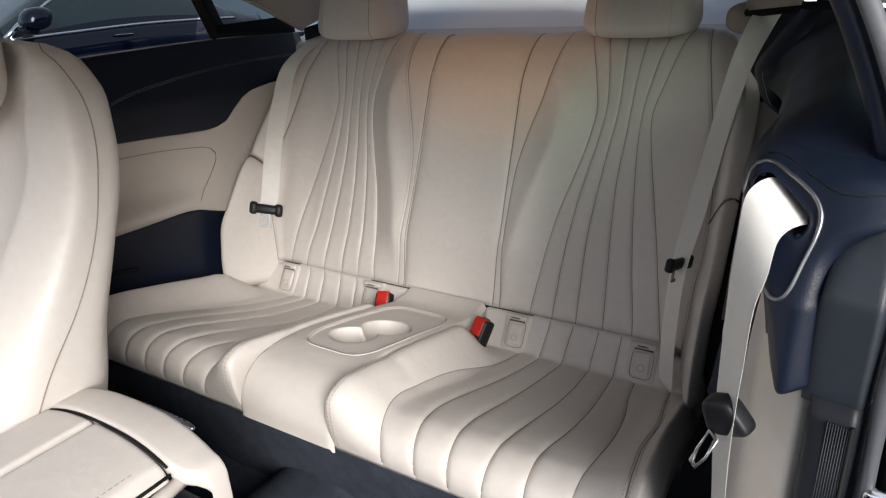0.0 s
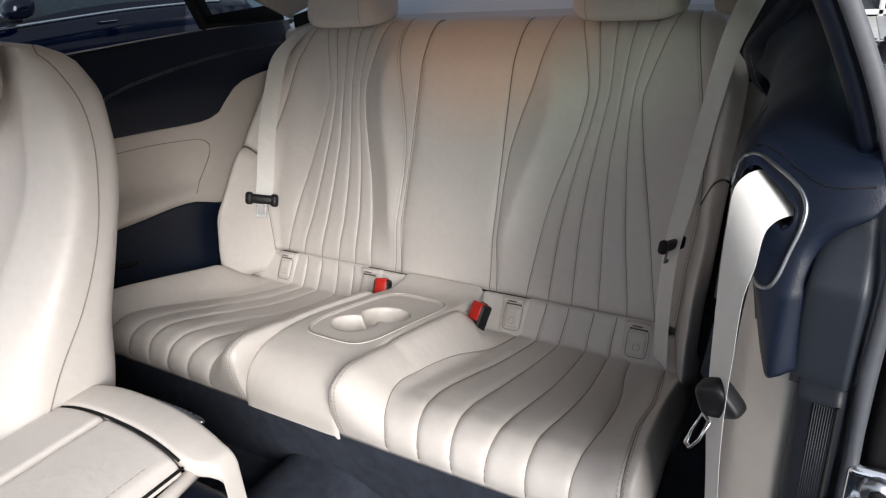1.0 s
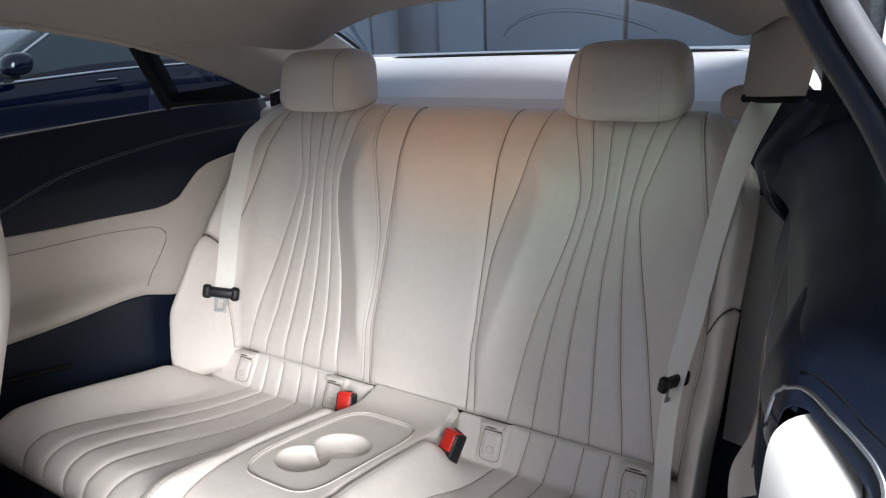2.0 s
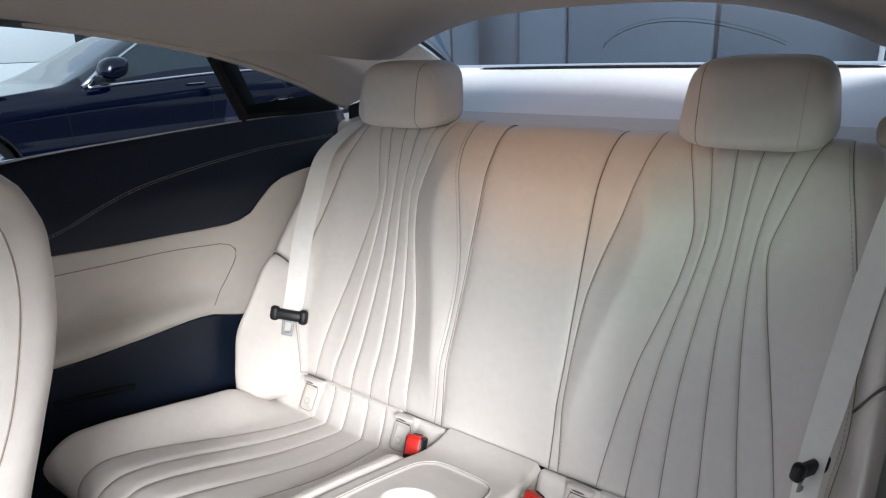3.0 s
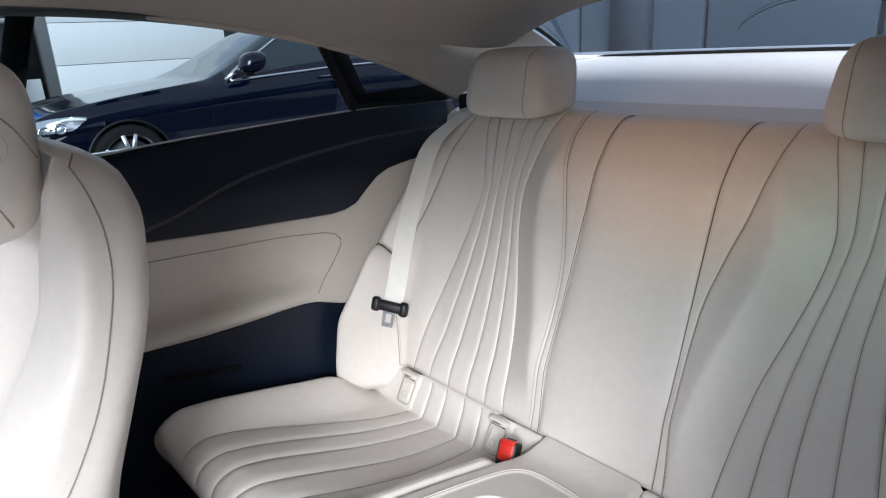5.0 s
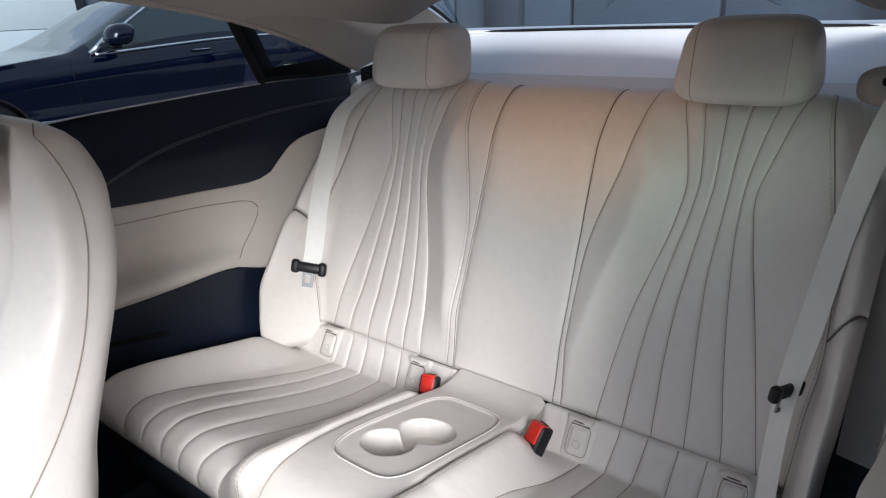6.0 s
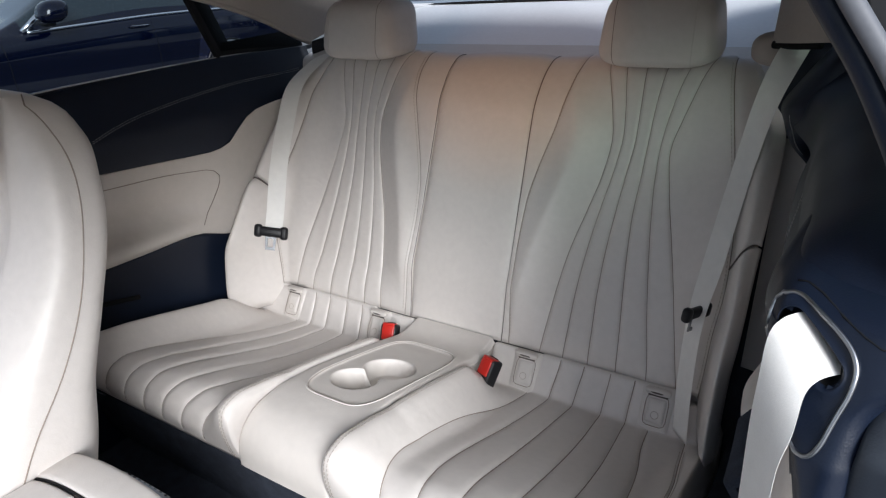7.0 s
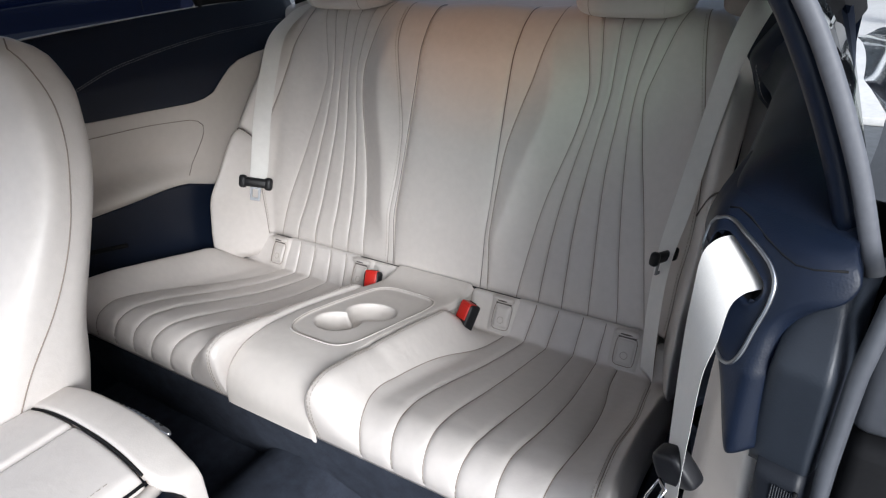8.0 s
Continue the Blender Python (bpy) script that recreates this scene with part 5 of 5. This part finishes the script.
# ---- the form of a car body ----
car_width = curve_of([(0, 0.62), (0.12, 0.76), (0.35, 0.86), (0.8, 0.905), (1.8, 0.91), (3.2, 0.91), (4.2, 0.88), (4.6, 0.80), (4.78, 0.66)])
car_hip = curve_of([(0, 0.70), (0.15, 0.76), (0.5, 0.83), (1.0, 0.89), (1.6, 0.94), (2.4, 0.985), (3.4, 1.02), (4.2, 1.0), (4.6, 0.95), (4.78, 0.87)])
car_top = curve_of([(0, 0.71), (0.15, 0.785), (0.5, 0.865), (1.0, 0.935), (1.4, 0.975), (1.62, 1.005), (1.78, 1.07), (2.16, 1.27), (2.5, 1.435), (2.8, 1.50), (3.1, 1.505), (3.6, 1.38), (4.1, 1.12), (4.35, 1.05), (4.65, 1.0), (4.78, 0.88)])
car_cabin = curve_of([(0, 0.9), (1.3, 0.9), (1.6, 0.84), (2.0, 0.74), (2.5, 0.66), (3.1, 0.65), (3.7, 0.68), (4.2, 0.82), (4.78, 0.85)])



def car_section(y):
    """Half outline of a car body, y behind its nose: (half width, height) from sill to roof."""
    w, h, t, c = car_width(y), car_hip(y), car_top(y), car_cabin(y)
    t = max(t, h + 0.004)
    return [(w * 0.86, 0.17), (w * 0.95, 0.22), (w * 0.990, 0.34), (w * 0.978, 0.47), (w * 0.976, 0.585), (w * 0.994, 0.69), (w * 0.998, h - 0.17), (w * 0.968, h - 0.035), (w * 0.93, h), (w * c + (w * 0.93 - w * c) * 0.5, h + (t - h) * 0.46), (w * c, h + (t - h) * 0.86), (w * c * 0.86, h + (t - h) * 0.96), (w * c * 0.5, t), (0, t + 0.004)]


def add_wheel(parent, x, y, sd, z=0.335, alloy=RIM):
    """A wheel with tyre, rim, brake disc, spokes and hub; sd is the side that it faces."""
    wheel = new("wheel")
    wheel.parent = parent
    prof = [(0.248, 0.10), (0.30, 0.108), (0.328, 0.085), (0.335, 0.04), (0.335, -0.04), (0.328, -0.085), (0.30, -0.108), (0.248, -0.10)]
    b = grid(lambda u, v: (x + prof[int(round(v * 7))][1], y + prof[int(round(v * 7))][0] * math.cos(2 * math.pi * u), z + prof[int(round(v * 7))][0] * math.sin(2 * math.pi * u)), 48, 7, close_u=True)
    part("tyre", fixed_normals(b), TYRE, wheel)
    b = grid(lambda u, v: (x + sd * (0.098 - 0.06 * math.sin(v * 3.0)), y + (0.264 - 0.03 * v) * math.cos(2 * math.pi * u), z + (0.264 - 0.03 * v) * math.sin(2 * math.pi * u)), 48, 6, close_u=True)
    part("rim_ring", fixed_normals(b), alloy, wheel)
    b = bmesh.new()
    bmesh.ops.create_cone(b, cap_ends=True, segments=32, radius1=0.2, radius2=0.2, depth=0.02, matrix=Matrix.Translation((x + sd * 0.01, y, z)) @ Matrix.Rotation(radians(90), 4, "Y"))
    part("brake_disc", b, DARK_GAP, wheel)
    for k in range(5):
        a = 2 * math.pi * k / 5 + 0.3
        for da in (-0.16, 0.16):
            pts = [(x + sd * 0.082, y + 0.05 * math.cos(a + da * 0.6), z + 0.05 * math.sin(a + da * 0.6)), (x + sd * 0.096, y + 0.25 * math.cos(a + da * 1.4), z + 0.25 * math.sin(a + da * 1.4))]
            part("spoke", tube(pts, 0.021, 8, False, 0.6, (1, 0, 0)), alloy, wheel)
    b = bmesh.new()
    bmesh.ops.create_cone(b, cap_ends=True, segments=24, radius1=0.06, radius2=0.045, depth=0.03, matrix=Matrix.Translation((x + sd * 0.085, y, z)) @ Matrix.Rotation(radians(90), 4, "Y"))
    part("hub_cap", b, alloy, wheel)


def car_shell(y0):
    """The outer body of the car that we look into: bonnet, closed far door, boot, floor pan and wheels."""
    th = thing("car_body", "dark blue outer body of the car with its near door open", "car body")
    pieces = (("bonnet", 0.0, 1.60), ("door_skin", 1.62, 2.72), ("boot_lid", 4.18, 4.78))
    for name, a, b in pieces:
        bm = bmesh.new()
        rows = []
        for j in range(25):
            y = a + (b - a) * j / 24
            half = car_section(y)[: 9 if name == "door_skin" else 14]
            line = [(-x, z) for x, z in half] if name == "door_skin" else [(x, z) for x, z in half] + [(-x, z) for x, z in half[-2::-1]]
            rows.append([bm.verts.new((x * (0.84 if name == "boot_lid" else 1.0), y0 + y, z)) for x, z in line])
        for p, q in zip(rows, rows[1:]):
            for i in range(len(p) - 1):
                c = (p[i].co + q[i + 1].co) / 2
                if name != "bonnet" or math.hypot(c.y - y0 - 0.77, c.z - 0.335) > 0.36 or c.z > 0.72:
                    bm.faces.new((p[i], p[i + 1], q[i + 1], q[i]))
        bmesh.ops.delete(bm, geom=[v for v in bm.verts if not v.link_faces], context="VERTS")
        part(name, fixed_normals(bm), PAINT, th)
    part("floor_pan", box(0, y0 + 2.6, 0.20, 1.50, 3.4, 0.05, 0.01), PLASTIC, th)
    for sd in (1, -1):
        add_wheel(th, sd * 0.79, y0 + 0.77, sd)
        add_wheel(th, sd * 0.79, y0 + 3.86, sd)


car_shell(-3.42)


# ---- the dark blue car parked alongside ----
def parked_car(x0, y0):
    """A two-door saloon, its nose towards -y; x0 is the plane of its near flank, y0 its nose."""
    th = thing("parked_car", "glossy dark blue coupe parked alongside", "car")
    W = 0.91
    cx = x0 - W
    width, hip, top, section = car_width, car_hip, car_top, car_section
    ny, half = 150, 13
    wheels = (0.77, 3.94)
    tail = lambda y: y + 0.34 * smooth(y, 3.0, 4.0)
    bm, glass = bmesh.new(), bmesh.new()

    def sheet(target, keep):
        rows = []
        for j in range(ny + 1):
            y = 4.78 * j / ny
            sec = section(y)
            fine = []
            for i in range(half):
                for k in range(3):
                    f = k / 3
                    fine.append((sec[i][0] + (sec[i + 1][0] - sec[i][0]) * f, sec[i][1] + (sec[i + 1][1] - sec[i][1]) * f))
            fine.append(sec[-1])
            line = [(x, z) for x, z in fine] + [(-x, z) for x, z in fine[-2::-1]]
            rows.append([target.verts.new((cx + x, y0 + tail(y), z)) for x, z in line])
        n = len(rows[0])
        for j in range(ny):
            y = 4.78 * (j + 0.5) / ny
            for i in range(n - 1):
                q = (rows[j][i], rows[j][i + 1], rows[j + 1][i + 1], rows[j + 1][i])
                c = sum((v.co for v in q), Vector()) / 4
                if keep(y, i, n, c):
                    target.faces.new(q)
        bmesh.ops.delete(target, geom=[v for v in target.verts if not v.link_faces], context="VERTS")
        bmesh.ops.remove_doubles(target, verts=target.verts, dist=1e-4)
        bmesh.ops.recalc_face_normals(target, faces=target.faces)

    def is_glass(y, i, n, c):
        k = min(i, n - 2 - i)
        flank = 25 <= k < 31 and 1.80 < y < 4.05 and top(y) - hip(y) > 0.12
        if flank and k < 26 and y < 2.02:
            flank = False
        screen = k >= 31 and (1.70 < y < 2.48 or 3.55 < y < 4.15)
        return flank or screen

    def open_wheel(c):
        return any(math.hypot(c.y - y0 - w, c.z - 0.335) < 0.365 for w in wheels) and c.z < 0.72

    sheet(bm, lambda y, i, n, c: not is_glass(y, i, n, c) and not open_wheel(c))
    sheet(glass, is_glass)
    part("body", bm, PAINT, th)
    part("windows", glass, CAR_GLASS, th)
    for wy in wheels:
        for sd in (1, -1):
            wxx = cx + sd * (width(wy) - 0.105)
            arch = [(cx + sd * (width(wy) * 0.992), y0 + wy + 0.368 * math.cos(a), 0.335 + 0.368 * math.sin(a)) for a in np.linspace(-0.35, math.pi + 0.35, 40)]
            part("arch_lip", tube(arch, 0.012, 8), PLASTIC, th)
            well = [(cx + sd * (width(wy) - 0.30), y0 + wy + 0.37 * math.cos(a), 0.335 + 0.37 * math.sin(a)) for a in np.linspace(0, 2 * math.pi, 33)[:-1]]
            b = bmesh.new()
            b.faces.new([b.verts.new(p) for p in well])
            part("wheel_well", b, BLACK_RUBBER, th)
            # rear rims get a dark copy of the alloy, as if in shade
            add_wheel(th, wxx, y0 + wy, sd, alloy=RIM if wy < 2 else SHADED_RIM)
    f = cx + W
    # headlamp, mirror, handle, trim lines on the flank that faces us
    def flank_x(y, z):
        sec = section(y)
        for (xa, za), (xb, zb) in zip(sec, sec[1:]):
            if za <= z <= zb:
                return cx + xa + (xb - xa) * (z - za) / max(zb - za, 1e-6)
        return f
    low = curve_of([(0.03, 0.675), (0.10, 0.61), (0.18, 0.575), (0.26, 0.60), (0.38, 0.685), (0.47, 0.748)])
    up = curve_of([(0.03, 0.70), (0.10, 0.745), (0.18, 0.765), (0.30, 0.775), (0.40, 0.775), (0.47, 0.765)])
    lamp = part("headlamp", fixed_normals(grid(lambda u, v: (lambda y, z: (flank_x(y, z) + 0.006, y0 + y, z))(0.03 + 0.44 * u, low(0.03 + 0.44 * u) + (up(0.03 + 0.44 * u) - low(0.03 + 0.44 * u)) * v), 24, 10)), LAMP_GLASS, th, "clear glass headlamp")
    for ly, lz, lr in ((0.15, 0.665, 0.045), (0.26, 0.69, 0.042)):
        ring = [(flank_x(ly, lz) + 0.012, y0 + ly + lr * math.cos(a), lz + lr * math.sin(a)) for a in np.linspace(0, 2 * math.pi, 25)[:-1]]
        part("lamp_ring", tube(ring, 0.009, 6, True), CHROME, lamp)
    strip_line = [(flank_x(y, up(y) - 0.02) + 0.014, y0 + y, up(y) - 0.022) for y in np.linspace(0.28, 0.46, 12)]
    part("light_strip", tube(strip_line, 0.012, 6), FRAME_WHITE, lamp)
    mir = part("door_mirror", pillow(f + 0.11, y0 + 1.97, 1.125, 0.135, 0.125, 0.098, 0.80, 16, 0.86, 0.03), PAINT, th)
    part("mirror_base", pillow(f + 0.0, y0 + 1.97, 1.02, 0.07, 0.05, 0.022, 0.6, 10), PLASTIC, mir)
    part("mirror_stripe", box(f + 0.11, y0 + 1.935, 1.075, 0.17, 0.04, 0.014, 0.004), CHROME, mir)
    pillar_line = [(flank_x(y, z) + 0.006, y0 + y, z) for y, z in ((1.80 + 0.82 * t, 0.965 + 0.46 * t ** 0.92) for t in np.linspace(0, 1, 24))]
    part("pillar_trim", tube(pillar_line, 0.015, 6), CHROME, th)
    belt_line = [(flank_x(y, hip(y) - 0.001) + 0.004, y0 + tail(y), hip(y) + 0.006) for y in np.linspace(1.80, 4.05, 50)]
    part("window_trim", tube(belt_line, 0.014, 6), CHROME, th)
    part("mirror_triangle", tube([(flank_x(1.78, 0.94) - 0.02, y0 + 1.76, 0.968), (flank_x(1.9, 0.92) - 0.07, y0 + 1.97, 1.11)], 0.026, 6), CHROME, th)
    part("door_handle", pillow(f - 0.012, y0 + 2.86, 0.930, 0.022, 0.115, 0.018, 0.6, 12), PAINT, th)
    part("handle_strip", box(f + 0.010, y0 + 2.86, 0.935, 0.004, 0.19, 0.007, 0.002), CHROME, th)
    for yy in (1.55, 3.02):
        gap = [(flank_x(yy + 0.02 * math.sin(z * 4), z) + 0.001, y0 + yy + 0.02 * math.sin(z * 4), z) for z in np.linspace(0.25, hip(yy) - 0.03, 20)]
        part("door_gap", tube(gap, 0.0022, 5), BLACK_RUBBER, th)
    return th


parked_car(-5.6, 0.20)
